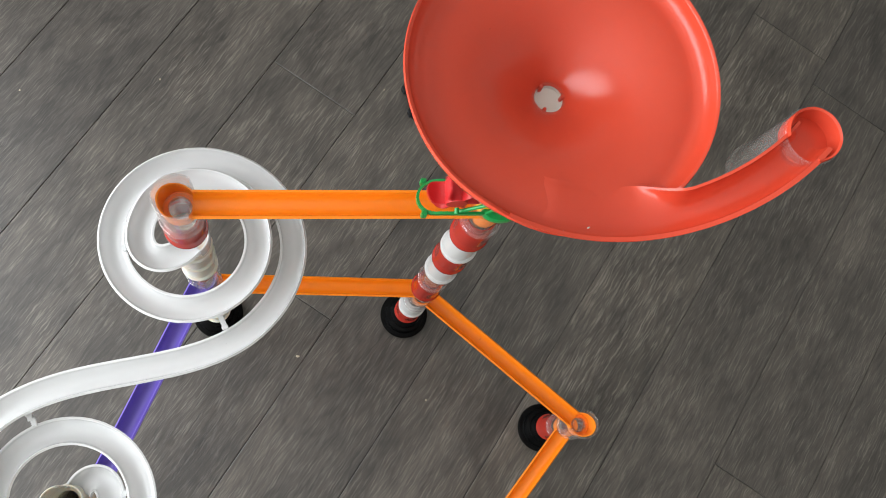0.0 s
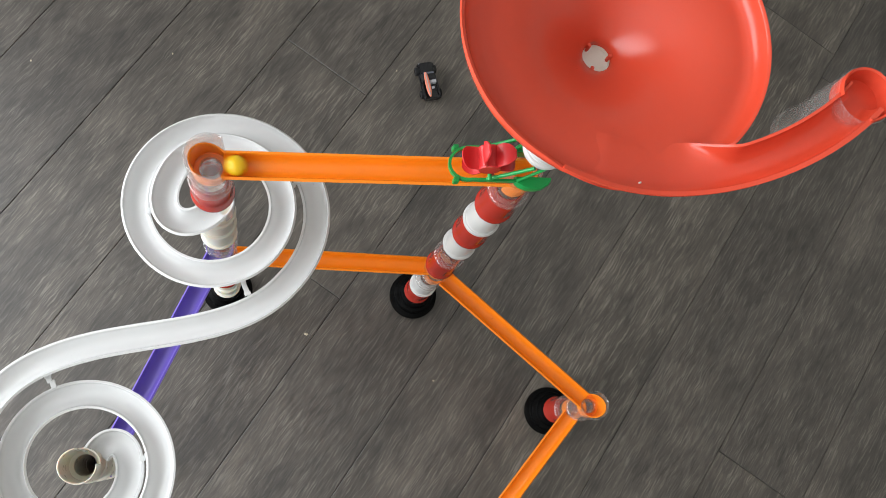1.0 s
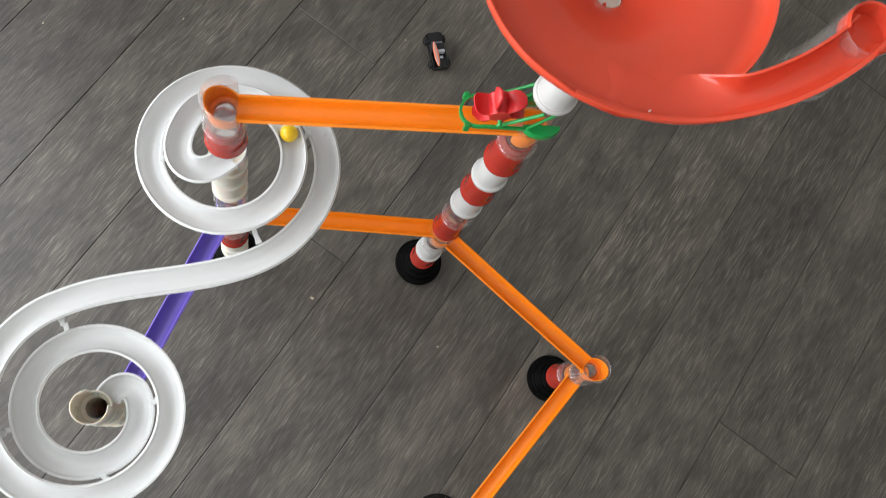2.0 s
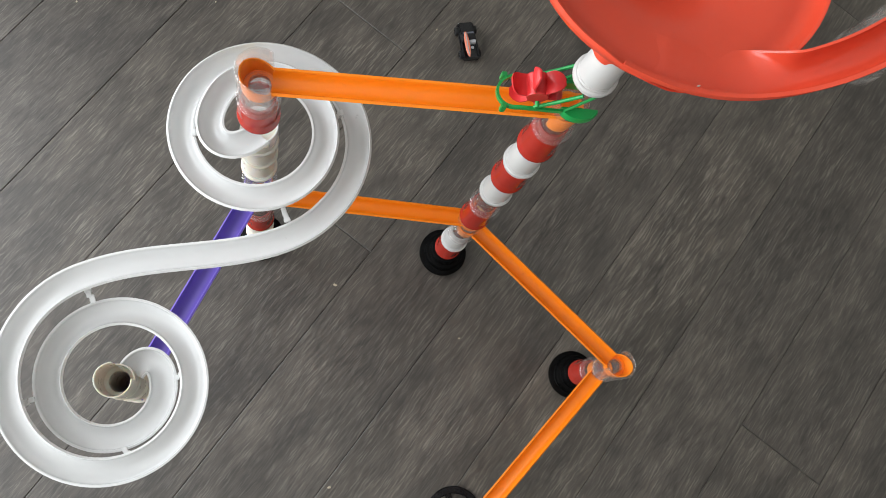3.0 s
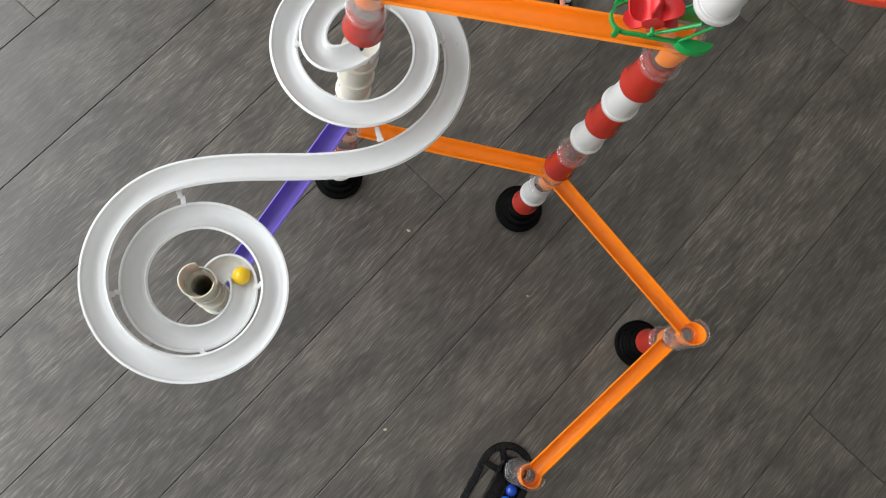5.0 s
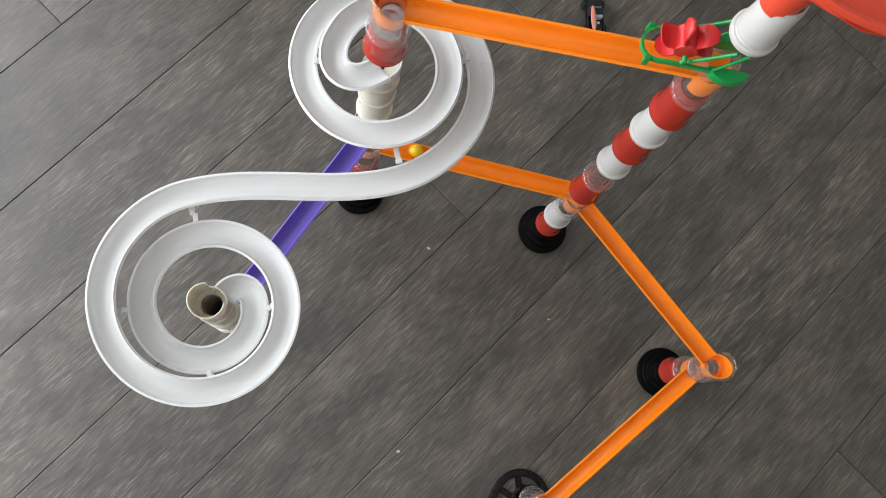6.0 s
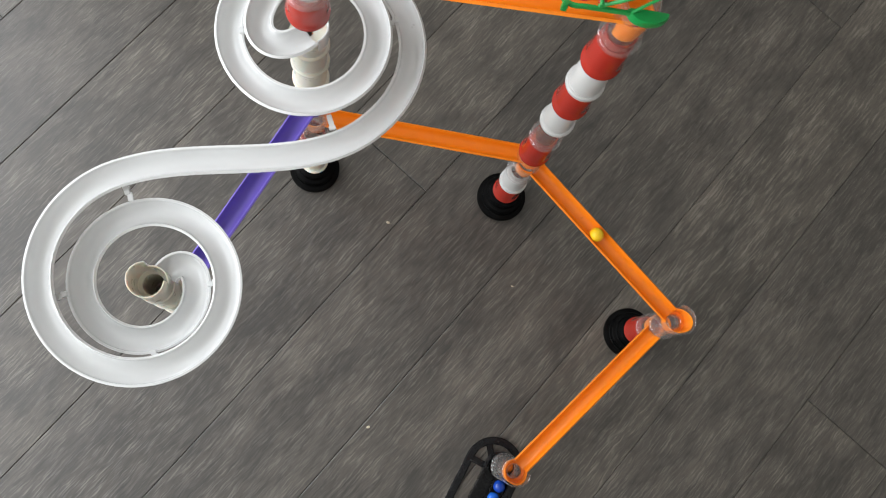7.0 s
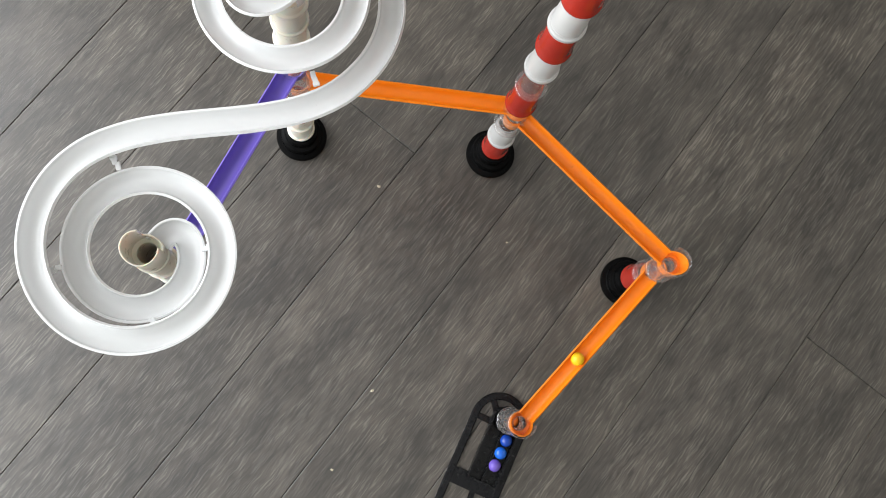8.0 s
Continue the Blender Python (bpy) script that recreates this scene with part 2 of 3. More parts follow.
def channel_profile(w, depth, wall=0.0016, lip=0.0012, n=14):
    """A round-bottomed gutter with small rolled rims; its rims lie at height 0."""
    h = w / 2
    outer = [(h * math.cos(a), -depth * math.sin(a)) for a in [math.pi * i / n for i in range(n + 1)]]
    hi, di = h - wall, depth - wall
    inner = [(hi * math.cos(a), -di * math.sin(a)) for a in [math.pi * i / n for i in range(n + 1)]]
    right = [(h, 0.0), (h + lip, -0.0012), (h + lip, 0.0009), (h - wall * 0.5, 0.0012)]
    left = [(-x, z) for x, z in right[::-1]]
    return [(h, -0.0016)] + outer[1:-1] + [(-h, -0.0016)] + left[2:3] + left[:1] + inner[::-1] + right[3:4] + right[2:3] + right[1:2]


# ---- the structure: floor, walls, ceiling ----
PL_W, PL_L, PL_ANGLE, PL_OFF = 0.1718, 1.52, 60.0, 0.0165
tagged(part("floor", box(-1.5, -2.4, -0.05, 3.0, 3.2, -0.004), GAP), "grey wood-look vinyl plank floor", "floor", kind="structure")
floor = bpy.data.objects["floor"]


def wall_with_hole(name, x0, x1, u0, u1, hole, along_x):
    """A thick wall with one opening: u runs along it, x is its thickness."""
    bm = bmesh.new()
    a, b, z0, z1 = hole
    for p in ((u0, a, -0.004, 2.5), (b, u1, -0.004, 2.5), (a, b, -0.004, z0), (a, b, z1, 2.5)):
        if along_x:
            box(p[0], x0, p[2], p[1], x1, p[3], bm)
        else:
            box(x0, p[0], p[2], x1, p[1], p[3], bm)
    tagged(part(name, bm, WALL), "plain light painted wall", "wall", kind="structure")


wall_with_hole("wall_west", -1.5, -1.3, -2.4, 3.2, (-1.65, 1.35, 0.28, 2.22), False)
tagged(part("wall_north", box(-1.3, 3.0, -0.004, 2.8, 3.2, 2.5), WALL), "plain light painted wall", "wall", kind="structure")
tagged(part("wall_east", box(2.8, -2.4, -0.004, 3.0, 3.2, 2.5), WALL), "plain light painted wall", "wall", kind="structure")
tagged(part("wall_south", box(-1.3, -2.4, -0.004, 2.8, -2.2, 2.5), WALL), "plain light painted wall", "wall", kind="structure")
tagged(part("ceiling", box(-1.5, -2.4, 2.5, 3.0, 3.2, 2.6), CEILING), "plain white ceiling", "ceiling", kind="structure")

# ---- the marble run ----
UNIT, R = 0.0600, 0.0178


def block_profile(h=UNIT, r=R, wall=0.0016, flange=0.0028, spigot=0.010):
    """One stacking tube: a flared foot with a rolled lip, a slim body and a spigot that goes into the next one."""
    rt = r - 0.0012
    return [(r + flange, 0.0), (r + flange + 0.0004, 0.0014), (r + flange + 0.0004, 0.0050), (r + flange - 0.0010, 0.0062), (r + 0.0004, 0.0066), (r + 0.0001, 0.0080),
            (r + 0.0004, 0.016), (rt, h - 0.002), (rt - 0.0006, h), (rt - 0.0012, h), (rt - 0.0012, h + spigot), (rt - 0.0012 - wall, h + spigot),
            (rt - 0.0022 - wall, 0.012), (r + flange - wall - 0.0006, 0.010), (r + flange - wall - 0.0006, 0.0)]


def bulb_profile(h=UNIT, r=R, wall=0.0016, spigot=0.010):
    """The red kind: its foot swells smoothly instead of ending in a lip."""
    rt = r - 0.0008
    return [(r + 0.0022, 0.0), (r + 0.0034, 0.0015), (r + 0.0037, 0.0040), (r + 0.0031, 0.0075), (r + 0.0018, 0.0105), (r + 0.0014, 0.0160), (r + 0.0008, 0.034),
            (rt, h - 0.002), (rt - 0.0008, h), (rt - 0.0016, h), (rt - 0.0016, h + spigot), (rt - 0.0016 - wall, h + spigot),
            (rt - 0.0024 - wall, 0.012), (r - wall, 0.010), (r - wall, 0.0)]


def base_profile():
    """Three steps with rounded edges and a socket on top."""
    return [(0.0, 0.0), (0.0380, 0.0), (0.0394, 0.0020), (0.0394, 0.0085), (0.0384, 0.0108), (0.0330, 0.0120), (0.0318, 0.0135), (0.0314, 0.0225),
            (0.0302, 0.0245), (0.0262, 0.0258), (0.0250, 0.0275), (0.0246, 0.0400), (0.0232, 0.0425), (0.0205, 0.0435), (0.0198, 0.0500), (0.0160, 0.0500), (0.0160, 0.0300), (0.0, 0.0300)]


def tower(name, m, stack, label, group="towers of the marble run", with_base=True):
    """stack: (kind, material, bottom, height, spigot) from the floor up."""
    t = thing(name, m, label, "toy tower", group)
    if with_base:
        part("base", revolve(base_profile(), seg=48), BLACK, t, "black stepped round foot")
    for kind, mat, z, h, sp in stack:
        prof = bulb_profile(h, spigot=sp) if kind == "bulb" else block_profile(h, spigot=sp)
        what = {id(RED): "red plastic tube", id(WHITE): "white plastic tube with a lipped foot", id(CREAM): "yellowed white plastic tube", id(CLEAR): "clear plastic tube"}[id(mat)]
        ob = part("tube", revolve(prof, seg=40, at=(0, 0, z)), mat, t, what)
    return t


def leaning(x, y, lx, ly):
    """A pose at the floor whose z axis leans by lx, ly metres per metre."""
    q = Vector((0, 0, 1)).rotation_difference(Vector((lx, ly, 1)))
    return Matrix.LocRotScale(Vector((x, y, 0)), q, None)


MX, MY, MLX, MLY = 0.3585, 0.3955, 0.0050, 0.0035
tower("striped_tower", leaning(MX, MY, MLX, MLY), [
    ("bulb", RED, 0.050, 0.059, 0.008), ("block", WHITE, 0.109, 0.058, 0.008), ("block", CLEAR, 0.167, 0.045, 0.006), ("block", CLEAR, 0.212, 0.050, 0.006), ("bulb", RED, 0.262, 0.066, 0.008),
    ("block", CLEAR, 0.328, 0.063, 0.010), ("block", WHITE, 0.391, 0.062, 0.008), ("bulb", RED, 0.453, 0.060, 0.008), ("block", WHITE, 0.513, 0.060, 0.008),
    ("bulb", RED, 0.573, 0.056, 0.012), ("block", CLEAR, 0.629, 0.066, 0.004)],
    "tall striped tower of red, white and clear plastic tubes")

LX, LY, LTX, LTY = 0.0550, 0.3755, 0.0390, -0.0020
tower("leaning_tower", leaning(LX, LY, LTX, LTY), [
    ("block", CREAM, 0.050, 0.046, 0.006), ("block", CREAM, 0.096, 0.046, 0.006), ("bulb", RED, 0.142, 0.056, 0.008), ("block", CLEAR, 0.198, 0.066, 0.006), ("block", CLEAR, 0.264, 0.096, 0.006),
    ("block", CLEAR, 0.360, 0.050, 0.006), ("block", CREAM, 0.410, 0.051, 0.006), ("block", CREAM, 0.461, 0.043, 0.004),
    ("bulb", RED, 0.584, 0.042, 0.006), ("block", CLEAR, 0.626, 0.026, 0.004)],
    "leaning tower of cream, red and clear tubes on a black foot")

SX, SY = 0.601, 0.221
tower("short_tower", pose(SX, SY, 0), [
    ("bulb", RED, 0.050, 0.056, 0.008), ("block", CLEAR, 0.106, 0.060, 0.006), ("block", CLEAR, 0.166, 0.034, 0.004)],
    "short tower of red and clear tubes on a black foot")


def clear_collar(parent, z, h, open_at, gap=110.0, r=R + 0.0012):
    """A clear C-shaped guard that stands round the end of a track, open towards it."""
    prof = [(r, 0.0), (r + 0.0016, 0.0), (r + 0.0016, h), (r + 0.0008, h + 0.0008), (r, h)]
    return part("guard", revolve(prof, seg=30, a0=open_at + gap / 2, a1=open_at + 360 - gap / 2, at=(0, 0, z)), CLEAR, parent, "clear curved plastic guard")


TRACK_W, TRACK_D, HOOD = 0.0242, 0.0125, 0.016


def track(name, a, b, mat, label, guard_h=0.034, start=0.014):
    """A straight gutter from a (middle of the tower that it leaves) to b (middle of the one that it ends in); heights are those of its rims."""
    a, b = Vector(a), Vector(b)
    flat = Vector((b.x - a.x, b.y - a.y, 0))
    L, yaw, drop = flat.length, math.atan2(flat.y, flat.x), b.z - a.z
    t = thing(name, Matrix.Translation((a.x, a.y, 0)) @ Matrix.Rotation(yaw, 4, "Z"), label, "toy track", "straight tracks of the marble run")
    pts = [Vector((x, 0, a.z + drop * x / L)) for x in [start + (L - 0.011 - start) * i / 10 for i in range(11)]]
    part("gutter", sweep(pts, channel_profile(TRACK_W, TRACK_D)), mat, t)
    # the cup at the low end: a ringed floor with a hole, and a wall round it that is open towards the gutter
    z = b.z
    bm = bmesh.new()
    revolve([(0.0105, z - 0.0135), (0.0164, z - 0.0125), (0.0164, z - 0.0109), (0.0105, z - 0.0119)], bm, 36, at=(L, 0, 0))
    wall = bmesh.new()
    revolve([(0.0150, z - 0.0120), (0.0166, z - 0.0120), (0.0174, z + 0.0010), (0.0172, z + 0.0025), (0.0158, z + 0.0025), (0.0155, z)], wall, 34, -180 + 40, 180 - 40, at=(L, 0, 0))
    for v in wall.verts:
        if v.co.z > z - 0.001:
            # a hood: highest at the far side, running down into the gutter's rims
            v.co.z += HOOD * max(0.0, 0.35 + 0.65 * (v.co.x - L) / 0.0166)
    finish(wall)
    me = bpy.data.meshes.new("hood")
    wall.to_mesh(me)
    wall.free()
    bm.from_mesh(me)
    bpy.data.meshes.remove(me)
    revolve([(0.0105, z - 0.018), (0.0118, z - 0.018), (0.0118, z - 0.0125), (0.0105, z - 0.0125)], bm, 28, at=(L, 0, 0))
    part("end_cup", bm, mat, t)
    zs = a.z
    part("start_cup", revolve([(0.0120, zs - 0.034), (0.0136, zs - 0.034), (0.0152, zs - 0.016), (0.0158, zs - 0.002), (0.0142, zs - 0.002), (0.0136, zs - 0.016)], seg=32, a0=28, a1=332), mat, t)
    if mat is PURPLE:
        part("landing", revolve([(0.0, zs - 0.024), (0.0150, zs - 0.022), (0.0150, zs - 0.020), (0.0, zs - 0.022)], seg=28), mat, t)
    if guard_h:
        g = clear_collar(t, z - 0.026, guard_h + 0.022, 180.0)
        g.location = (L, 0, 0)
        part("spigot", revolve([(0.0086, z - 0.028), (0.0101, z - 0.028), (0.0101, z - 0.0075), (0.0094, z - 0.0068), (0.0086, z - 0.0075)], seg=28, at=(L, 0, 0)), CLEAR, t, "clear plastic spigot")
    return t


CX, CY = -0.0270, 0.1052
TX, TY = 0.438, -0.0215


def at_left(z):
    return LX + LTX * z, LY + LTY * z


def at_main(z):
    return MX + MLX * z, MY + MLY * z


LTOP = at_left(0.66)
# rim heights at the high and the low end of each gutter
O1 = ((*at_main(0.68), 0.682), (LTOP[0] + 0.0005, LTOP[1] + 0.002, 0.666))
P1 = ((CX - 0.001, CY, 0.347), (at_left(0.32)[0] - 0.0015, at_left(0.32)[1], 0.324))
O2 = ((0.0675, 0.3795, 0.262), (0.3615, 0.3980, 0.242))
O3 = ((0.3615, 0.3935, 0.228), (SX, SY, 0.217))
O4 = ((SX, SY, 0.158), (TX, TY, 0.120))
track("orange_track", O1[0], O1[1], ORANGE, "long orange plastic gutter running from the wheel to the leaning tower", 0.030, -0.012)
track("purple_track", P1[0], P1[1], PURPLE, "violet plastic gutter running under the white spiral", 0.0, -0.012)
track("orange_track", O2[0], O2[1], ORANGE, "orange plastic gutter between two towers", 0.0)
track("orange_track", O3[0], O3[1], ORANGE, "orange plastic gutter down to the short tower", 0.024)
track("orange_track", O4[0], O4[1], ORANGE, "orange plastic gutter ending over the black catch tray", 0.018)


# the double spiral: out from the leaning tower, over in an S, and in to the second centre
def spiral_out(a):
    """a: the angle in radians, falling as the marble goes out."""
    r = 0.00352 - 0.01923 * a - 0.00192 * a * a - 0.00008 * a ** 3
    r += 0.0042 * math.exp(-((math.degrees(a) + 706) / 46) ** 2)   # the last turn is drawn out towards the S
    return Vector((0.0763 + r * math.cos(a), 0.3774 + r * math.sin(a), 0))


def spiral_in(a):
    r = 0.13315 - 0.014596 * a + 0.0015379 * a * a - 0.00010094 * a ** 3 + 0.000002221 * a ** 4
    return Vector((-0.0284 + r * math.cos(a), 0.1034 + r * math.sin(a), 0))


def bend(p0, d0, p1, d1, n):
    """A smooth piece between two points with given tangents; its ends are left out."""
    out = []
    for i in range(1, n):
        u = i / n
        out.append(p0 * (2 * u ** 3 - 3 * u * u + 1) + d0 * (u ** 3 - 2 * u * u + u) + p1 * (3 * u * u - 2 * u ** 3) + d1 * (u ** 3 - u * u))
    return out


def spiral_path():
    A = [spiral_out(radians(d)) for d in np.linspace(-205, -762, 115)]
    B = [spiral_in(radians(d)) for d in np.linspace(112, 733, 127)]
    tip, mouth = Vector((0.079, 0.3690, 0)), Vector((-0.0165, 0.1150, 0))
    head = [tip] + bend(tip, Vector((-0.075, -0.106, 0)), A[0], (A[1] - A[0]).normalized() * 0.150, 24)
    span = (B[0] - A[-1]).length
    S = bend(A[-1], (A[-1] - A[-2]).normalized() * span, B[0], (B[1] - B[0]).normalized() * span, 30)
    hook = bend(B[-1], (B[-1] - B[-2]).normalized() * 0.070, mouth, Vector((-0.016, -0.056, 0)), 26) + [mouth]
    P = head + A + S + B + hook
    run = [0.0]
    for a, b in zip(P, P[1:]):
        run.append(run[-1] + (b - a).length)
    for p, s in zip(P, run):
        p.z = 0.548 - 0.084 * s / run[-1]
    return P, run


SPIRAL, SPIRAL_RUN = spiral_path()


def on_spiral(s):
    """The rim-high middle of the spiral's gutter, s metres along it."""
    i = min(max(int(np.searchsorted(SPIRAL_RUN, s)), 1), len(SPIRAL) - 1)
    f = (s - SPIRAL_RUN[i - 1]) / (SPIRAL_RUN[i] - SPIRAL_RUN[i - 1])
    return SPIRAL[i - 1].lerp(SPIRAL[i], min(max(f, 0), 1))


def spiral_track():
    t = thing("spiral_track", Matrix(), "glossy white plastic double spiral gutter between tower and cream tube", "toy track")
    part("gutter", sweep(SPIRAL, channel_profile(0.0262, 0.0135)), SPIRAL_WHITE, t)
    # socket and cup round the start, on the leaning tower
    x, y = at_left(0.53)
    bm = revolve([(0.0170, 0.504), (0.0198, 0.504), (0.0202, 0.506), (0.0202, 0.510), (0.0192, 0.512), (0.0182, 0.513), (0.0180, 0.524), (0.0190, 0.531), (0.0196, 0.533), (0.0196, 0.5355), (0.0040, 0.5345), (0.0040, 0.526), (0.0160, 0.524)], seg=40, at=(x, y, 0))
    part("socket", bm, CREAM, t, "yellowed socket of the spiral")
    bm = revolve([(0.0186, 0.530), (0.0202, 0.530), (0.0206, 0.552), (0.0198, 0.5535), (0.0188, 0.552)], seg=30, a0=-48, a1=150, at=(x, y, 0))
    part("cup_wall", bm, SPIRAL_WHITE, t)
    # brackets that tie neighbouring turns together: plan angle round a centre, inner and outer radius
    for cx, cy, deg, r0, r1, z in BRACKETS:
        bm = bmesh.new()
        m = Matrix.Translation((cx, cy, z)) @ Matrix.Rotation(radians(deg), 4, "Z")
        w, side = 0.0026, 0.0022 if r1 - r0 < 0.012 else 0.0004
        box(r0 - 0.0020, -w, -0.0040, r0 + (r1 - r0) * 0.60, w, -0.0006, bm, 0.0005, m)
        box(r0 + (r1 - r0) * 0.40, -w + side, -0.0030, r1 + 0.0006, w + side, 0.0002, bm, 0.0005, m)
        box(r1 - 0.0022, -w + side - 0.0008, -0.0030, r1 + 0.0018, w + side + 0.0008, 0.0016, bm, 0.0005, m)
        part("bracket", bm, SPIRAL_WHITE, t)
    return t


BRACKETS = []


def bracket_at(fn, cx, cy, deg0, turn):
    """Between the gutter at the angle deg0 and the next turn outside it."""
    p, q = fn(radians(deg0)), fn(radians(deg0 + turn))
    r0, r1 = math.hypot(p.x - cx, p.y - cy) + 0.0135, math.hypot(q.x - cx, q.y - cy) - 0.0135
    z = sum(min(SPIRAL, key=lambda g: (g.x - v.x) ** 2 + (g.y - v.y) ** 2).z for v in (p, q)) / 2
    BRACKETS.append((cx, cy, deg0, r0, r1, z))


for deg in (-167, -425, -338):
    bracket_at(spiral_out, 0.0763, 0.3774, deg, -360)
for deg in (473.6, 560.6, 650, 732):
    bracket_at(spiral_in, -0.0284, 0.1034, deg, -360)
spiral_track()

# the cream tube under the second centre
CR = 0.0158
col = thing("cream_tube", pose(CX, CY, 0), "yellowed white plastic tube standing on the violet track", "toy tower")
for z, h in ((0.338, 0.052), (0.390, 0.047)):
    part("tube", revolve(block_profile(h, CR, spigot=0.005), seg=40, at=(0, 0, z)), CREAM, col)
part("tube", revolve([(CR + 0.0006, 0.437), (CR + 0.0026, 0.437), (CR + 0.0030, 0.439), (CR + 0.0030, 0.444), (CR + 0.0016, 0.446), (CR + 0.0018, 0.470), (CR + 0.0004, 0.470), (CR - 0.001, 0.460), (0.0112, 0.456), (0.0106, 0.452), (0.0106, 0.437)], seg=40), CREAM, col)
bm = revolve([(CR, 0.0), (CR + 0.0016, 0.0), (CR + 0.0022, 0.024), (CR + 0.0014, 0.0252), (CR + 0.0005, 0.024)], seg=36, a0=108, a1=108 + 262, at=(0, 0, 0.464))
for v in bm.verts:
    # the wall of the cup stands highest on the side away from the gutter
    if v.co.z > 0.48:
        v.co.z += 0.010 * max(0.0, (-v.co.x * 0.80 + v.co.y * 0.2) / CR)
part("catch_cup", bm, CREAM, col, "cream open-sided cup")


# the funnel
FX, FY, FZ, FR = 0.3485, 0.4035, 0.957, 0.0985


def funnel():
    t = thing("funnel", pose(FX, FY, 0), "big round red plastic funnel on top of the striped tower", "toy funnel")
    z0 = 0.900
    inner = []
    for i in range(25):
        u = i / 24
        r = 0.0112 + (FR - 0.012 - 0.0112) * u
        inner.append((r, z0 + 0.004 + 0.040 * (1 - (1 - u) ** 1.9)))
    top = inner + [(FR - 0.0085, z0 + 0.0445), (FR - 0.0052, z0 + 0.0462), (FR - 0.0030, z0 + 0.0488), (FR - 0.0014, z0 + 0.0525), (FR - 0.0005, FZ - 0.0012), (FR, FZ), (FR + 0.0018, FZ + 0.0004), (FR + 0.0024, FZ - 0.0014)]
    under = [(r + 0.0005, z - 0.0022) for r, z in inner[::-1]]
    prof = top + [(FR + 0.0004, z0 + 0.047), (FR - 0.003, z0 + 0.044)] + under[:-1] + [(0.0130, z0 - 0.002), (0.0130, z0 - 0.016), (0.0104, z0 - 0.016), (0.0104, z0 + 0.002)]
    bm = revolve(prof, seg=120)
    for v in bm.verts:
        # the wall of the bowl is open where the run-in arm joins it
        a = math.degrees(math.atan2(v.co.y, v.co.x))
        rad = math.hypot(v.co.x, v.co.y)
        if -116 < a < -43 and rad > FR - 0.0118 and v.co.z > z0 + 0.0435:
            k = min(1.0, (a + 116) / 26, (-43 - a) / 4)
            v.co.z += k * (z0 + 0.0435 + 0.0004 * (v.co.z - z0 - 0.0435) / 0.0135 - v.co.z)
        # the hole sits a little off the middle of the rim
        off = 1 - min(1.0, math.hypot(v.co.x, v.co.y) / FR)
        v.co.x += 0.0050 * off
        v.co.y += 0.0072 * off
    part("bowl", bm, FUNNEL_RED, t, "", 1.0)
    part("neck", revolve([(0.0135, 0.798), (0.0152, 0.798), (0.0180, 0.862), (0.0230, 0.888), (0.0230, 0.892), (0.0155, 0.892)], seg=40, at=(0.0110, -0.0030, 0)), FUNNEL_RED, t)
    hx, hy = 0.0045, 0.0064
    part("liner", revolve([(0.0, 0.8952), (0.0098, 0.8958), (0.0102, 0.8990), (0.0102, 0.880), (0.0, 0.878)], seg=36, at=(hx, hy, 0)), LINER, t, "white plastic liner in the funnel's hole")
    for d in (12, 128, 250):
        a = radians(d)
        bm = box(-0.0016, -0.0012, 0.895, 0.0012, 0.0012, 0.9035, None, 0.0004, Matrix.Translation((hx + 0.0098 * math.cos(a), hy + 0.0098 * math.sin(a), 0)) @ Matrix.Rotation(a, 4, "Z"))
        part("catch", bm, FUNNEL_RED, t)
    # the run-in arm: an arc that leaves the bowl's wall, with an inner wall of its own once it is clear of the bowl
    def ease(x):
        x = min(1.0, max(0.0, x))
        return x * x * (3 - 2 * x)
    cx, cy, bm, rings, pts = 0.367 - FX, 0.468 - FY, bmesh.new(), [], []
    w, th = 0.0125, 0.0018
    for i in range(73):
        u = i / 72
        a = radians(-108 + u * (-38.5 + 108))
        rr = 0.1678 + 0.0062 * u - w
        zr = FZ + 0.0004 + 0.028 * ease((u - 0.15) / 0.85)
        zf = z0 + 0.0446 + 0.0284 * ease((u - 0.30) / 0.70)
        zf -= 0.0035 * max(0.0, 1 - u / 0.14)
        k = ease((u - 0.42) / 0.16)
        up, dn = [], []
        for j in range(17):
            q = math.pi * j / 16
            z = zr + (zf - zr) * math.sin(q) ** 0.7
            if j > 8:
                z = zf + (z - zf) * k - 0.0022 * (1 - k) * ((j - 8) / 8) ** 2
            inward = 0.013 * (1 - k) * max(0.0, (j - 8) / 8)
            up.append((rr + (w - th) * math.cos(q) - inward, z))
            dn.append((rr + w * math.cos(q) - inward, z - th * (0.2 + 0.8 * math.sin(q))))
        loop = [(rr + w + 0.0011, zr - 0.0008), (rr + w + 0.0011, zr + 0.0008)] + up + dn[::-1]
        rings.append([bm.verts.new((cx + r * math.cos(a), cy + r * math.sin(a), z)) for r, z in loop])
        pts.append(Vector((cx + rr * math.cos(a), cy + rr * math.sin(a), zr)))
    for A, B in zip(rings, rings[1:]):
        for j in range(len(A)):
            jj = (j + 1) % len(A)
            bm.faces.new((A[j], A[jj], B[jj], B[j]))
    bm.faces.new(rings[0])
    bm.faces.new(rings[-1][::-1])
    part("run_in_arm", bm, FUNNEL_RED, t)
    e = pts[-1]
    bm = bmesh.new()
    revolve([(0.0, e.z - 0.0135), (0.0158, e.z - 0.0130), (0.0158, e.z - 0.0112), (0.0, e.z - 0.0116)], bm, 30, at=(e.x, e.y, 0))
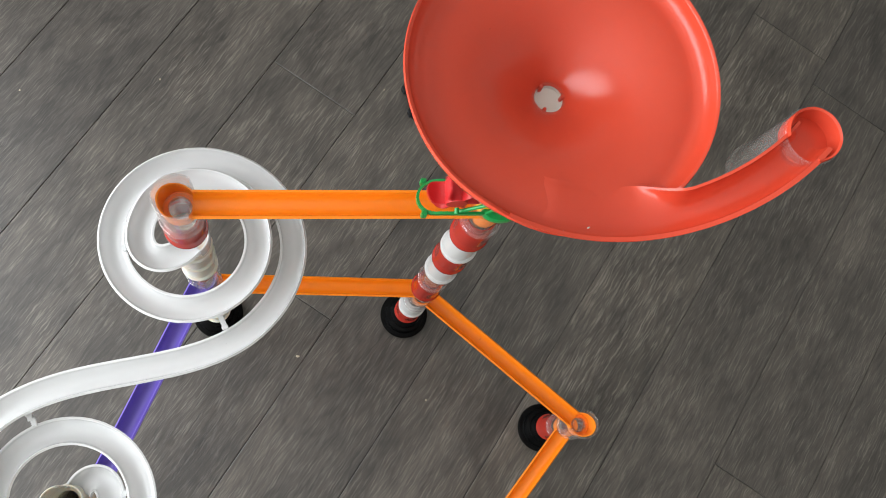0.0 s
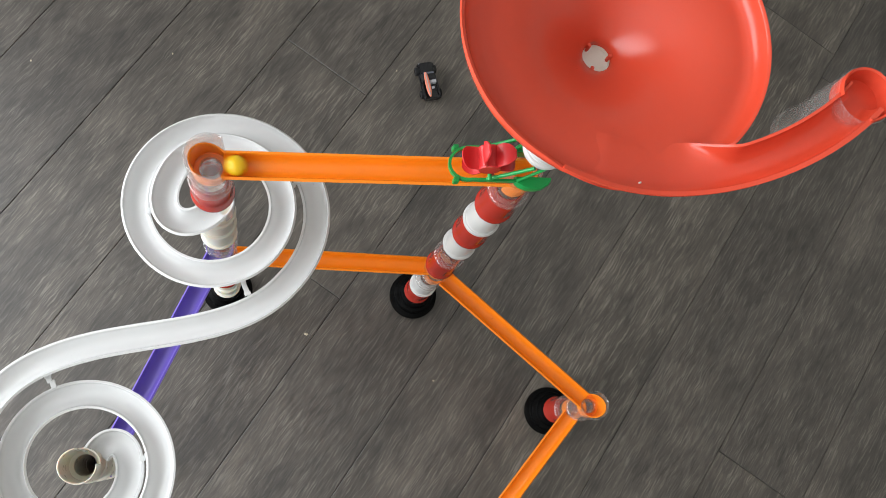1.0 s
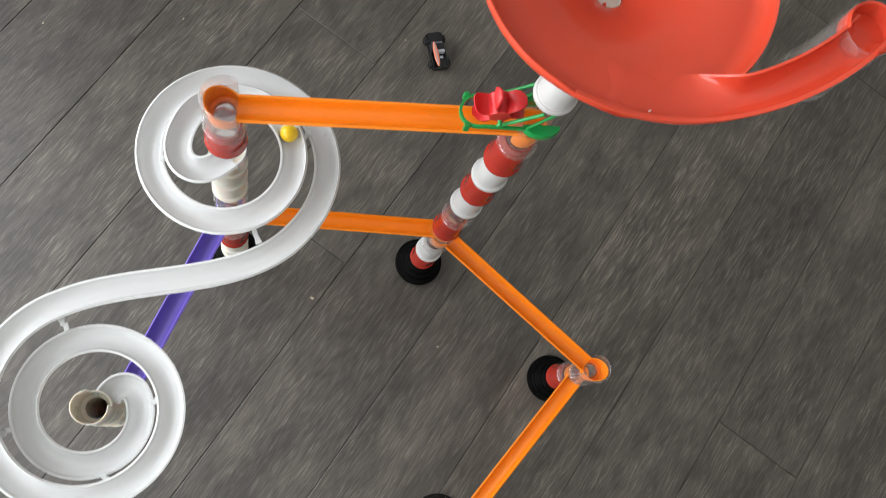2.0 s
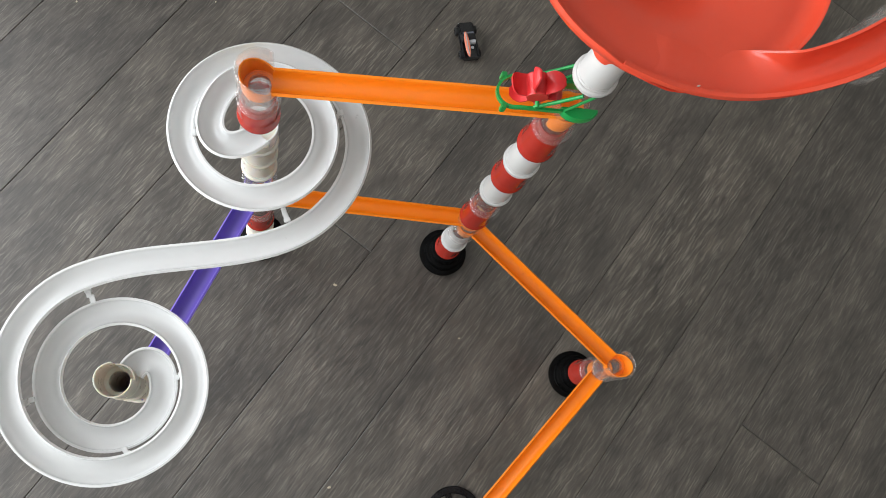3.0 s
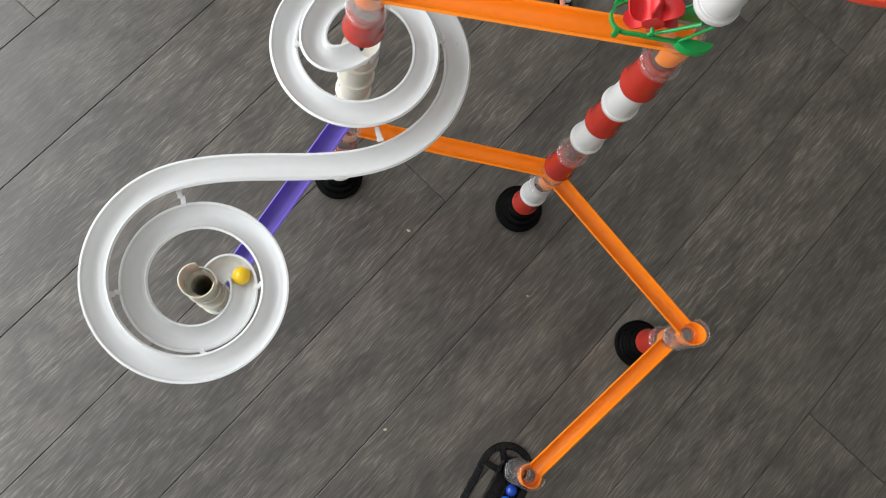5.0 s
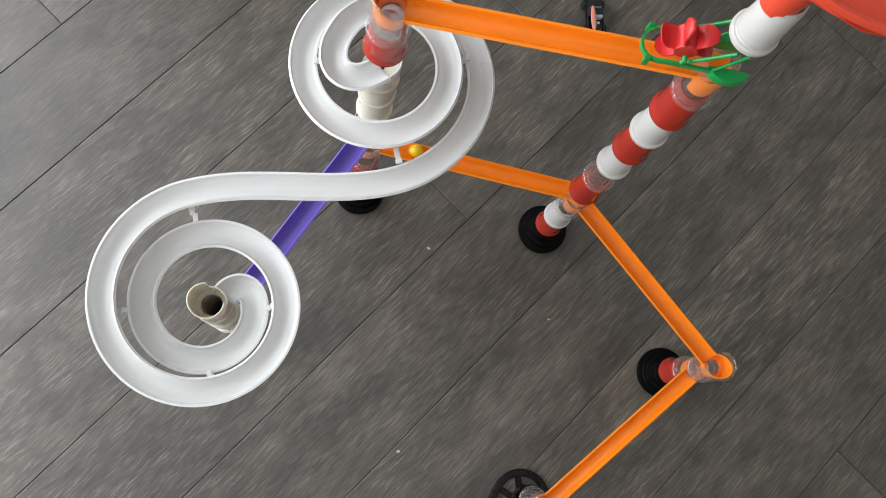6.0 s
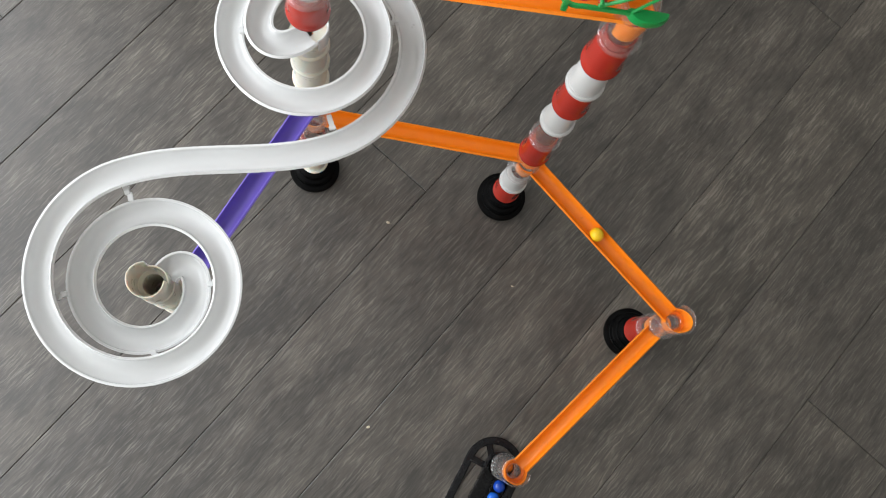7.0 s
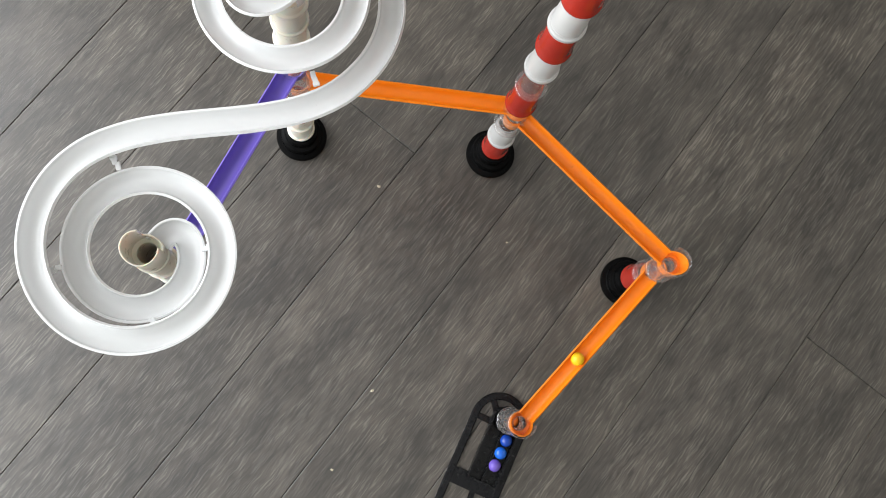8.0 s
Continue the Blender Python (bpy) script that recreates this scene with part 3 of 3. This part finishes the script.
    revolve([(0.0148, e.z - 0.0130), (0.0164, e.z - 0.0130), (0.0172, e.z + 0.0010), (0.0168, e.z + 0.0022), (0.0156, e.z + 0.0010)], bm, 34, -86, 190, at=(e.x, e.y, 0))
    part("end_cup", bm, FUNNEL_RED, t)
    # the web that ties the start of the inner wall to the bowl's rim
    bm, lo, hi = bmesh.new(), [], []
    for x, y, z in ((0.0400, -0.0770, 0.0445), (0.0610, -0.0620, 0.0445), (0.0712, -0.0665, 0.0495), (0.0775, -0.0690, 0.0495), (0.0560, -0.0800, 0.0455)):
        hi.append(bm.verts.new((x, y, z0 + z)))
        lo.append(bm.verts.new((x, y, z0 + z - 0.003)))
    bm.faces.new(hi)
    bm.faces.new(lo[::-1])
    for q in range(5):
        bm.faces.new((lo[q], lo[(q + 1) % 5], hi[(q + 1) % 5], hi[q]))
    part("web", bm, FUNNEL_RED, t)
    part("clear_socket", revolve([(0.0168, 0.0), (0.0196, 0.0), (0.0200, 0.003), (0.0196, 0.007), (0.0184, 0.009), (0.0182, 0.072), (0.0174, 0.0728), (0.0168, 0.072), (0.0168, 0.009)], seg=36, at=(e.x, e.y, e.z - 0.074)), CLEAR, t, "clear plastic tube under the arm")
    # pale scuffs on the outer wall of the arm
    for d, dr, size in ((-82.0, -0.0035, 0.0022), (-96.0, -0.0045, 0.0013), (-90.0, -0.0100, 0.0012)):
        a = radians(d)
        r0 = 0.1690 + dr
        bm = bmesh.new()
        bmesh.ops.create_icosphere(bm, subdivisions=2, radius=1.0, matrix=Matrix.Diagonal((size * 0.5, size, 0.0006, 1)))
        ob = part("scuff", bm, LINER, t, "small pale scuff mark")
        zs = FZ - 0.0004 + (z0 + 0.0450 - FZ) * (1 - abs(1 + dr / w) ** 2.4) ** 0.5
        ob.matrix_local = Matrix.Translation((cx + r0 * math.cos(a), cy + r0 * math.sin(a), zs + 0.0002)) @ Matrix.Rotation(a + 0.5, 4, "Z") @ Matrix.Rotation(-0.7, 4, "Y")
    return t


funnel()
holder = thing("white_tube", pose(0.3635, 0.3995, 0), "white plastic tube holding up the red funnel", "toy tower")
part("tube", revolve(block_profile(0.056, 0.0168, spigot=0.004), seg=48, at=(0, 0, 0.748)), WHITE, holder)


# the paddle wheel in its green frame
WZ = 0.718


def wheel():
    yaw = math.atan2(LTOP[1] - O1[0][1], LTOP[0] - O1[0][0])
    t = thing("paddle_wheel", Matrix.Translation((*at_main(0.7), 0)) @ Matrix.Rotation(yaw, 4, "Z"), "red paddle wheel in a green plastic frame over the orange gutter", "toy wheel")
    w, rail = 0.0150, 0.0012
    # side rails that meet in a round nose
    pts = [Vector((x, w, 0.704)) for x in (-0.012, 0.010, 0.030, 0.052)]
    pts += [Vector((0.056 + 0.016 * math.sin(a), w * math.cos(a), 0.703 - 0.003 * math.sin(a))) for a in [math.pi * i / 12 for i in range(13)]]
    pts += [Vector((x, -w, 0.704)) for x in (0.052, 0.030, 0.010, -0.012)]
    bm = sweep(pts, [(-rail, -0.0025), (rail, -0.0025), (rail, 0.0025), (-rail, 0.0025)])
    part("frame", bm, GREEN, t)
    for s in (-1, 1):
        bm = tube_along([Vector((0.040, s * w, 0.708)), Vector((0.024, s * w, 0.723)), Vector((0.006, s * w, 0.742))], 0.0017, seg=12)
        part("strut", bm, GREEN, t)
        part("strut", tube_along([Vector((0.012, s * w, 0.705)), Vector((-0.005, s * w * 0.95, 0.740))], 0.0014, seg=12), GREEN, t)
        part("foot", box(0.064, s * w - 0.0022, 0.694, 0.069, s * w + 0.0022, 0.7055, None, 0.0006), GREEN, t)
        part("bearing", revolve([(0.0, -0.0045), (0.0020, -0.0045), (0.0020, 0.001), (0.0, 0.001)], seg=16), GREEN, t).matrix_local = Matrix.Translation((0.040, s * w, 0.718)) @ Matrix.Rotation(math.pi / 2, 4, "X")
    for s in (-1, 1):
        bm = revolve([(0.0, 0.694), (0.0150, 0.694), (0.0172, 0.697), (0.0176, 0.704), (0.0166, 0.7065), (0.0, 0.7075)], seg=28, a0=0, a1=180)
        bmesh.ops.transform(bm, matrix=Matrix.Translation((-0.003, s * 0.0115, 0)) @ Matrix.Diagonal((1, s * 0.62, 1, 1)), verts=bm.verts)
        part("saddle", bm, GREEN, t)
    # the wheel: six round-tipped, hollowed paddles on a drum
    bm = bmesh.new()
    revolve([(0.0, -0.0105), (0.0095, -0.0105), (0.0100, -0.0095), (0.0100, 0.0095), (0.0095, 0.0105), (0.0, 0.0105)], bm, 24)
    wh = part("wheel", bm, WHEEL_RED, t, "crimson wheel with six paddles")
    for k in range(6):
        bm = bmesh.new()
        rows = []
        for i in range(9):
            u = i / 8
            r = 0.0085 + 0.0185 * u
            half = 0.0102 * math.sqrt(max(0.06, 1 - max(0.0, (u - 0.45) / 0.58) ** 2))
            row = []
            for j in range(7):
                z = half * (j / 3 - 1)
                off = -0.0028 * math.sin(math.pi * u * 0.9) * (1 - (j / 3 - 1) ** 2 * 0.5)
                a = math.pi * k / 3 + 0.22 * u * u
                row.append([(r * math.cos(a) - (off + d) * math.sin(a), r * math.sin(a) + (off + d) * math.cos(a), z) for d in (-0.0008, 0.0008)])
            rows.append([[bm.verts.new(c) for c in q] for q in row])
        for A, B in zip(rows, rows[1:]):
            for j in range(6):
                bm.faces.new((A[j][0], A[j + 1][0], B[j + 1][0], B[j][0]))
                bm.faces.new((A[j][1], B[j][1], B[j + 1][1], A[j + 1][1]))
            for j in (0, 6):
                bm.faces.new((A[j][0], B[j][0], B[j][1], A[j][1]))
        for rw in (rows[0], rows[-1]):
            for j in range(6):
                bm.faces.new((rw[j][0], rw[j + 1][0], rw[j + 1][1], rw[j][1]))
        part("paddle", bm, WHEEL_RED, wh)
    return wh


WHEEL = wheel()

# ---- the catch tray and its marbles ----


def rounded(x0, x1, w, n=14):
    """Outline of a bar along x with a half-round far end."""
    h = w / 2
    return [(x0, -h), (x1 - h, -h)] + [(x1 - h + h * math.sin(a), -h * math.cos(a)) for a in [math.pi * i / n for i in range(1, n)]] + [(x1 - h, h), (x0, h)]


def wall_loop(outline, z0, z1, th, bm, closed=False):
    pts = [Vector((x, y, 0)) for x, y in outline]
    sweep(pts, [(-th, z0), (th, z0), (th, z1), (-th, z1)], bm)


def catch_tray():
    t = thing("catch_tray", pose(0.4265, -0.026, 0, 0, 0, 73.5), "black plastic catch tray with open frame lying on the floor", "toy tray")
    h, mid = 0.0395, -0.0095
    bm = bmesh.new()
    arc = [(0.045 - h - 0.0055 + h * math.sin(a), -h * math.cos(a)) for a in [math.pi * i / 18 for i in range(19)]]
    sweep([Vector((x, y, 0)) for x, y in [(-0.108, -h), (-0.05, -h)] + arc + [(-0.05, h), (-0.15, h), (-0.30, h)]],
          [(-0.0058, 0.0), (0.0058, 0.0), (0.0058, 0.0045), (0.0045, 0.006), (-0.0045, 0.006), (-0.0058, 0.0045)], bm)
    part("rim", bm, TRAY_BLACK, t)
    ol = [(x, y + mid) for x, y in rounded(-0.094, 0.027, 0.046)]
    bm = bmesh.new()
    wall_loop(ol, 0.002, 0.020, 0.0013, bm)
    box(-0.0955, mid - 0.0235, 0.002, -0.0930, mid + 0.0235, 0.016, bm)
    part("trough_wall", bm, TRAY_BLACK, t)
    bm = bmesh.new()
    lo = [bm.verts.new((x, y, 0.0015)) for x, y in ol]
    hi = [bm.verts.new((x, y, 0.0035)) for x, y in ol]
    bm.faces.new(hi)
    bm.faces.new(lo[::-1])
    for i in range(len(ol)):
        j = (i + 1) % len(ol)
        bm.faces.new((lo[i], lo[j], hi[j], hi[i]))
    part("trough_floor", bm, TRAY_BLACK, t)
    part("divider", box(-0.093, -0.0105, 0.003, 0.004, -0.0085, 0.015, None, 0.0005), TRAY_BLACK, t)
    part("flange", box(-0.098, -0.0440, 0.001, -0.004, -0.0334, 0.0065, None, 0.0015), TRAY_BLACK, t)
    part("divider", box(-0.093, -0.0312, 0.003, 0.004, -0.0300, 0.018, None, 0.0004), TRAY_BLACK, t)
    for y0, y1, x in ((0.012, 0.038, -0.004), (0.012, 0.038, -0.092)):
        part("spoke", box(x - 0.005, y0, 0.001, x + 0.005, y1, 0.005, None, 0.001), TRAY_BLACK, t)
    for d in (-40, 38):
        part("spoke", box(0.016, -0.0050, 0.001, 0.038, 0.0050, 0.005, None, 0.001, Matrix.Rotation(radians(d), 4, "Z")), TRAY_BLACK, t)
    part("crossbar", box(-0.113, -0.041, 0.001, -0.0945, 0.041, 0.0055, None, 0.0014), TRAY_BLACK, t)
    part("stay", box(-0.20, -0.0045, 0.001, -0.106, 0.0045, 0.005, None, 0.001, Matrix.Translation((0, 0.008, 0)) @ Matrix.Rotation(radians(6), 4, "Z")), TRAY_BLACK, t)
    part("stay", box(-0.006, -0.075, 0.001, 0.006, 0.0, 0.005, None, 0.001, Matrix.Translation((-0.108, -0.036, 0)) @ Matrix.Rotation(radians(-25), 4, "Z")), TRAY_BLACK, t)
    part("socket", revolve([(0.0150, 0.003), (0.0205, 0.003), (0.0195, 0.030), (0.0150, 0.032)], seg=36, at=(0.0076, -0.0098, 0)), TRAY_BLACK, t)
    return t


catch_tray()
tower("clear_tube", pose(TX, TY, 0), [("block", CLEAR, 0.030, 0.066, 0.003)], "clear plastic tube standing in the black tray", "", False)


def marble(m, mat, label, r=0.0096):
    bm = bmesh.new()
    bmesh.ops.create_uvsphere(bm, u_segments=28, v_segments=18, radius=r)
    ob = part("marble", bm, mat)
    ob.matrix_world = m
    return tagged(ob, label, "marble", "marbles")


for x, y, mat, lab in ((0.4260, -0.0915, VIOLET, "violet marble lying in the black tray"), (0.4325, -0.0720, BLUE, "bright blue marble lying in the black tray"),
                       (0.4390, -0.0525, NAVY, "dark blue marble lying in the black tray"), (0.4480, -0.0200, ORANGE_BALL, "orange marble lying in the black tray")):
    marble(pose(x, y, 0.0035 + 0.0096), mat, lab)
BALL = marble(pose(MX, MY, 0.70), YELLOW, "yellow marble rolling down the marble run")


# ---- toy car ----
def toy_car():
    t = thing("toy_car", pose(0.357, 0.783, 0, 0, 0, 107), "small black toy pickup with an orange surfboard stripe", "toy car")
    bm = box(-0.035, -0.0150, 0.005, 0.035, 0.0150, 0.0145, None, 0.0022)
    box(-0.034, -0.0145, 0.012, -0.004, -0.0115, 0.0195, bm, 0.0006)
    box(-0.034, 0.0115, 0.012, -0.004, 0.0145, 0.0195, bm, 0.0006)
    box(-0.035, -0.0145, 0.012, -0.032, 0.0145, 0.0195, bm, 0.0006)
    box(0.012, -0.0130, 0.013, 0.034, 0.0130, 0.0185, bm, 0.0018)
    part("body", bm, CAR_BLACK, t)
    bm = bmesh.new()
    rows = []
    for x0, x1, y, z in ((-0.005, 0.014, 0.0135, 0.0145), (-0.004, 0.0125, 0.0128, 0.020), (-0.002, 0.008, 0.0112, 0.0265)):
        rows.append([bm.verts.new(c) for c in ((x0, -y, z), (x1, -y, z), (x1, y, z), (x0, y, z))])
    for A, B in zip(rows, rows[1:]):
        for j in range(4):
            bm.faces.new((A[j], A[(j + 1) % 4], B[(j + 1) % 4], B[j]))
    bm.faces.new(rows[0][::-1])
    bm.faces.new(rows[-1])
    part("cab", bm, CAR_BLACK, t)
    part("window", box(-0.0085, -0.0110, 0.0160, -0.0025, 0.0010, 0.0250, None, 0.0008), CAR_SILVER, t, "pale shiny rear window")
    part("windscreen", box(0.0085, -0.0100, 0.0195, 0.0125, 0.0100, 0.0250, None, 0.0005, Matrix.Translation((0, 0, 0))), CAR_GLASS, t)
    part("load_bed", box(-0.032, -0.0112, 0.0145, -0.006, 0.0112, 0.0155, None, 0.0003), CAR_BLACK, t)
    part("badge", box(-0.0165, -0.0075, 0.0155, -0.0115, -0.0025, 0.0162, None, 0.0002), CAR_SILVER, t, "small silver plate")
    bm = bmesh.new()
    bmesh.ops.create_uvsphere(bm, u_segments=20, v_segments=10, radius=1.0, matrix=Matrix.Translation((-0.012, 0.0065, 0.0282)) @ Matrix.Diagonal((0.024, 0.0046, 0.0013, 1)))
    part("surfboard", bm, CAR_ORANGE, t, "orange surfboard with a pale stripe")
    part("stripe", box(-0.032, 0.0058, 0.0288, 0.008, 0.0072, 0.0298, None, 0.0002), CAR_SILVER, t)
    for x in (-0.022, 0.023):
        for s in (-1, 1):
            w = part("wheel", revolve([(0.0, -0.0035), (0.0060, -0.0035), (0.0075, -0.0025), (0.0075, 0.0025), (0.0060, 0.0035), (0.0, 0.0035)], seg=22), CAR_TYRE, t)
            w.matrix_local = Matrix.Translation((x, s * 0.0160, 0.0075)) @ Matrix.Rotation(math.pi / 2, 4, "X")
            h = part("hub", revolve([(0.0, -0.0040), (0.0034, -0.0040), (0.0034, 0.0040), (0.0, 0.0040)], seg=14), CAR_BLACK, w)
    for y in (-0.009, 0.009):
        part("headlight", box(0.0335, y - 0.0025, 0.0105, 0.0356, y + 0.0025, 0.0135, None, 0.0004), CAR_SILVER, t)


toy_car()

# crumbs on the floor
for x, y, s in ((0.182, -0.130, 0.0023), (0.225, -0.005, 0.0027), (0.188, 0.315, 0.0029), (0.404, 0.256, 0.0016), (-0.307, 0.728, 0.0018), (-0.086, 0.774, 0.0018), (0.30, 0.80, 0.0015)):
    bm = bmesh.new()
    bmesh.ops.create_icosphere(bm, subdivisions=2, radius=s)
    for v in bm.verts:
        v.co *= 0.7 + 0.5 * noise.noise(v.co * 700 + Vector((x * 90, y * 90, 0)))
        v.co.z *= 0.55
        v.co.x *= 1.5
    ob = part("crumb", bm, CRUMB)
    ob.matrix_world = pose(x, y, s * 0.35, 0, 0, x * 900)
    tagged(ob, "tiny pale crumb lying on the plank floor", "crumb", "crumbs on the floor")


# ---- planks of the floor ----
def plank_mesh(length):
    g, c, h = 0.0005, 0.0009, 0.004
    bm = bmesh.new()
    x, y = length / 2 - g, PL_W / 2 - g
    ring = lambda dx, z: [bm.verts.new(q) for q in ((-x + dx, -y + dx, z), (x - dx, -y + dx, z), (x - dx, y - dx, z), (-x + dx, y - dx, z))]
    a, b, d = ring(0, -h), ring(0, -c * 0.6), ring(c, 0.0)
    bm.faces.new(d)
    for A, B in ((a, b), (b, d)):
        for j in range(4):
            bm.faces.new((A[j], A[(j + 1) % 4], B[(j + 1) % 4], B[j]))
    bmesh.ops.recalc_face_normals(bm, faces=bm.faces)
    me = bpy.data.meshes.new("plank")
    bm.to_mesh(me)
    bm.free()
    me.materials.append(PLANK)
    return me


def sawn(me, m):
    """A plank cut off where it meets the walls."""
    bm = bmesh.new()
    bm.from_mesh(me)
    bm.transform(m)
    for co, no in (((-1.3, 0, 0), (-1, 0, 0)), ((2.8, 0, 0), (1, 0, 0)), ((0, -2.2, 0), (0, -1, 0)), ((0, 3.0, 0), (0, 1, 0))):
        bmesh.ops.bisect_plane(bm, geom=bm.verts[:] + bm.edges[:] + bm.faces[:], plane_co=co, plane_no=no, clear_outer=True)
    if len(bm.faces) < 5:
        bm.free()
        return None
    bm.transform(m.inverted())
    data = bpy.data.meshes.new("plank")
    bm.to_mesh(data)
    bm.free()
    for mat in me.materials:
        data.materials.append(mat)
    return data


def planks():
    me = plank_mesh(PL_L)
    ca, sa = math.cos(radians(PL_ANGLE)), math.sin(radians(PL_ANGLE))
    known = {-5: 0.2, -4: 1.2, -3: 1.3, -2: 0.771, -1: 0.447, 0: 1.08, 1: 1.17, 2: 1.42, 3: 1.36, 4: 0.609, 5: 1.25}   # rows whose end joint shows
    for k in range(-21, 22):
        off = PL_OFF + PL_W * (k + 0.5)
        s0 = known.get(k, (k * 0.437 + 0.23) % PL_L)
        for j in range(-4, 4):
            s = s0 + PL_L * (j + 0.5)
            x, y = s * ca + off * sa, s * sa - off * ca
            if not (-2.7 < x < 3.8 and -3.2 < y < 4.0):
                continue
            m = pose(x, y, 0, 0, 0, PL_ANGLE)
            data = me
            spots = [m @ v.co for v in me.vertices]
            if any(not (-1.3 < p.x < 2.8 and -2.2 < p.y < 3.0) for p in spots):
                data = sawn(me, m)
            if data:
                ob = new("plank", data)
                ob.matrix_world = m
                ob.parent = floor


planks()


# ---- what moves ----
def motions():
    r = 0.0096
    def on(a, b, u, low):
        a, b = Vector(a), Vector(b)
        p = a.lerp(b, u)
        p.z += low
        return p
    low = -TRACK_D + 0.0016 + r
    rows = []
    def key(t, p, turn=0.0):
        rows.append((t, pose(p[0], p[1], p[2], 0, 0, turn)))
    for t, u in TOP_RUN:
        key(t, on(*O1, u, low))
    key(1.13, (LTOP[0], LTOP[1], 0.60))
    for t, s in SPIRAL_TIMES:
        p = on_spiral(s)
        key(t, (p.x, p.y, p.z - 0.0135 + 0.0016 + r))
    key(5.16, (CX, CY, 0.43))
    for t, u in ((5.25, 0.04), (5.5, 0.42), (5.72, 0.93)):
        key(t, on(*P1, u, low))
    for t, u in ((5.82, 0.05),) + MID_RUN:
        key(t, on(*O2, u, low))
    for t, u in LOW_RUN:
        key(t, on(*O3, u, low))
    for t, u in LAST_RUN:
        key(t, on(*O4, u, low))
    walk(BALL, rows)
    hub = pose(0.040, 0, WZ) @ Matrix.Rotation(math.pi / 2, 4, "X")
    spins = [(t, hub @ Matrix.Rotation(radians(a), 4, "Z")) for t, a in WHEEL_TURNS]
    walk(WHEEL, spins)


TOP_RUN = ((0.0, 0.02), (0.15, 0.13), (0.3, 0.28), (0.4, 0.37), (0.5, 0.46), (0.7, 0.65), (0.9, 0.835), (1.0, 0.92), (1.07, 1.0))
SPIRAL_TIMES = ((1.2, 0.014), (1.3, 0.042), (1.4, 0.067), (1.5, 0.096), (1.6, 0.128), (1.8, 0.183), (2.0, 0.233), (2.1, 0.256), (2.2, 0.282), (2.5, 0.400), (2.9, 0.595),
                (3.3, 0.797), (3.4, 0.842), (3.5, 0.893), (3.7, 1.022), (3.9, 1.182), (4.0, 1.250), (4.1, 1.312), (4.3, 1.450), (4.4, 1.514), (4.5, 1.581), (4.6, 1.651), (4.8, 1.812), (5.0, 1.952), (5.08, 1.985))
MID_RUN = ((6.3, 0.605), (6.5, 0.94), (6.55, 0.99))
LOW_RUN = ((6.62, 0.04), (6.7, 0.105), (6.8, 0.23), (6.9, 0.335), (7.0, 0.46), (7.1, 0.58), (7.3, 0.80), (7.42, 0.98))
LAST_RUN = ((7.5, 0.06), (7.7, 0.27), (7.9, 0.475), (8.0, 0.585))
WHEEL_TURNS = ((0.0, 0), (0.1, 75), (0.2, 140), (0.35, 210), (0.6, 260), (0.9, 305), (1.3, 310), (8.0, 310))
motions()
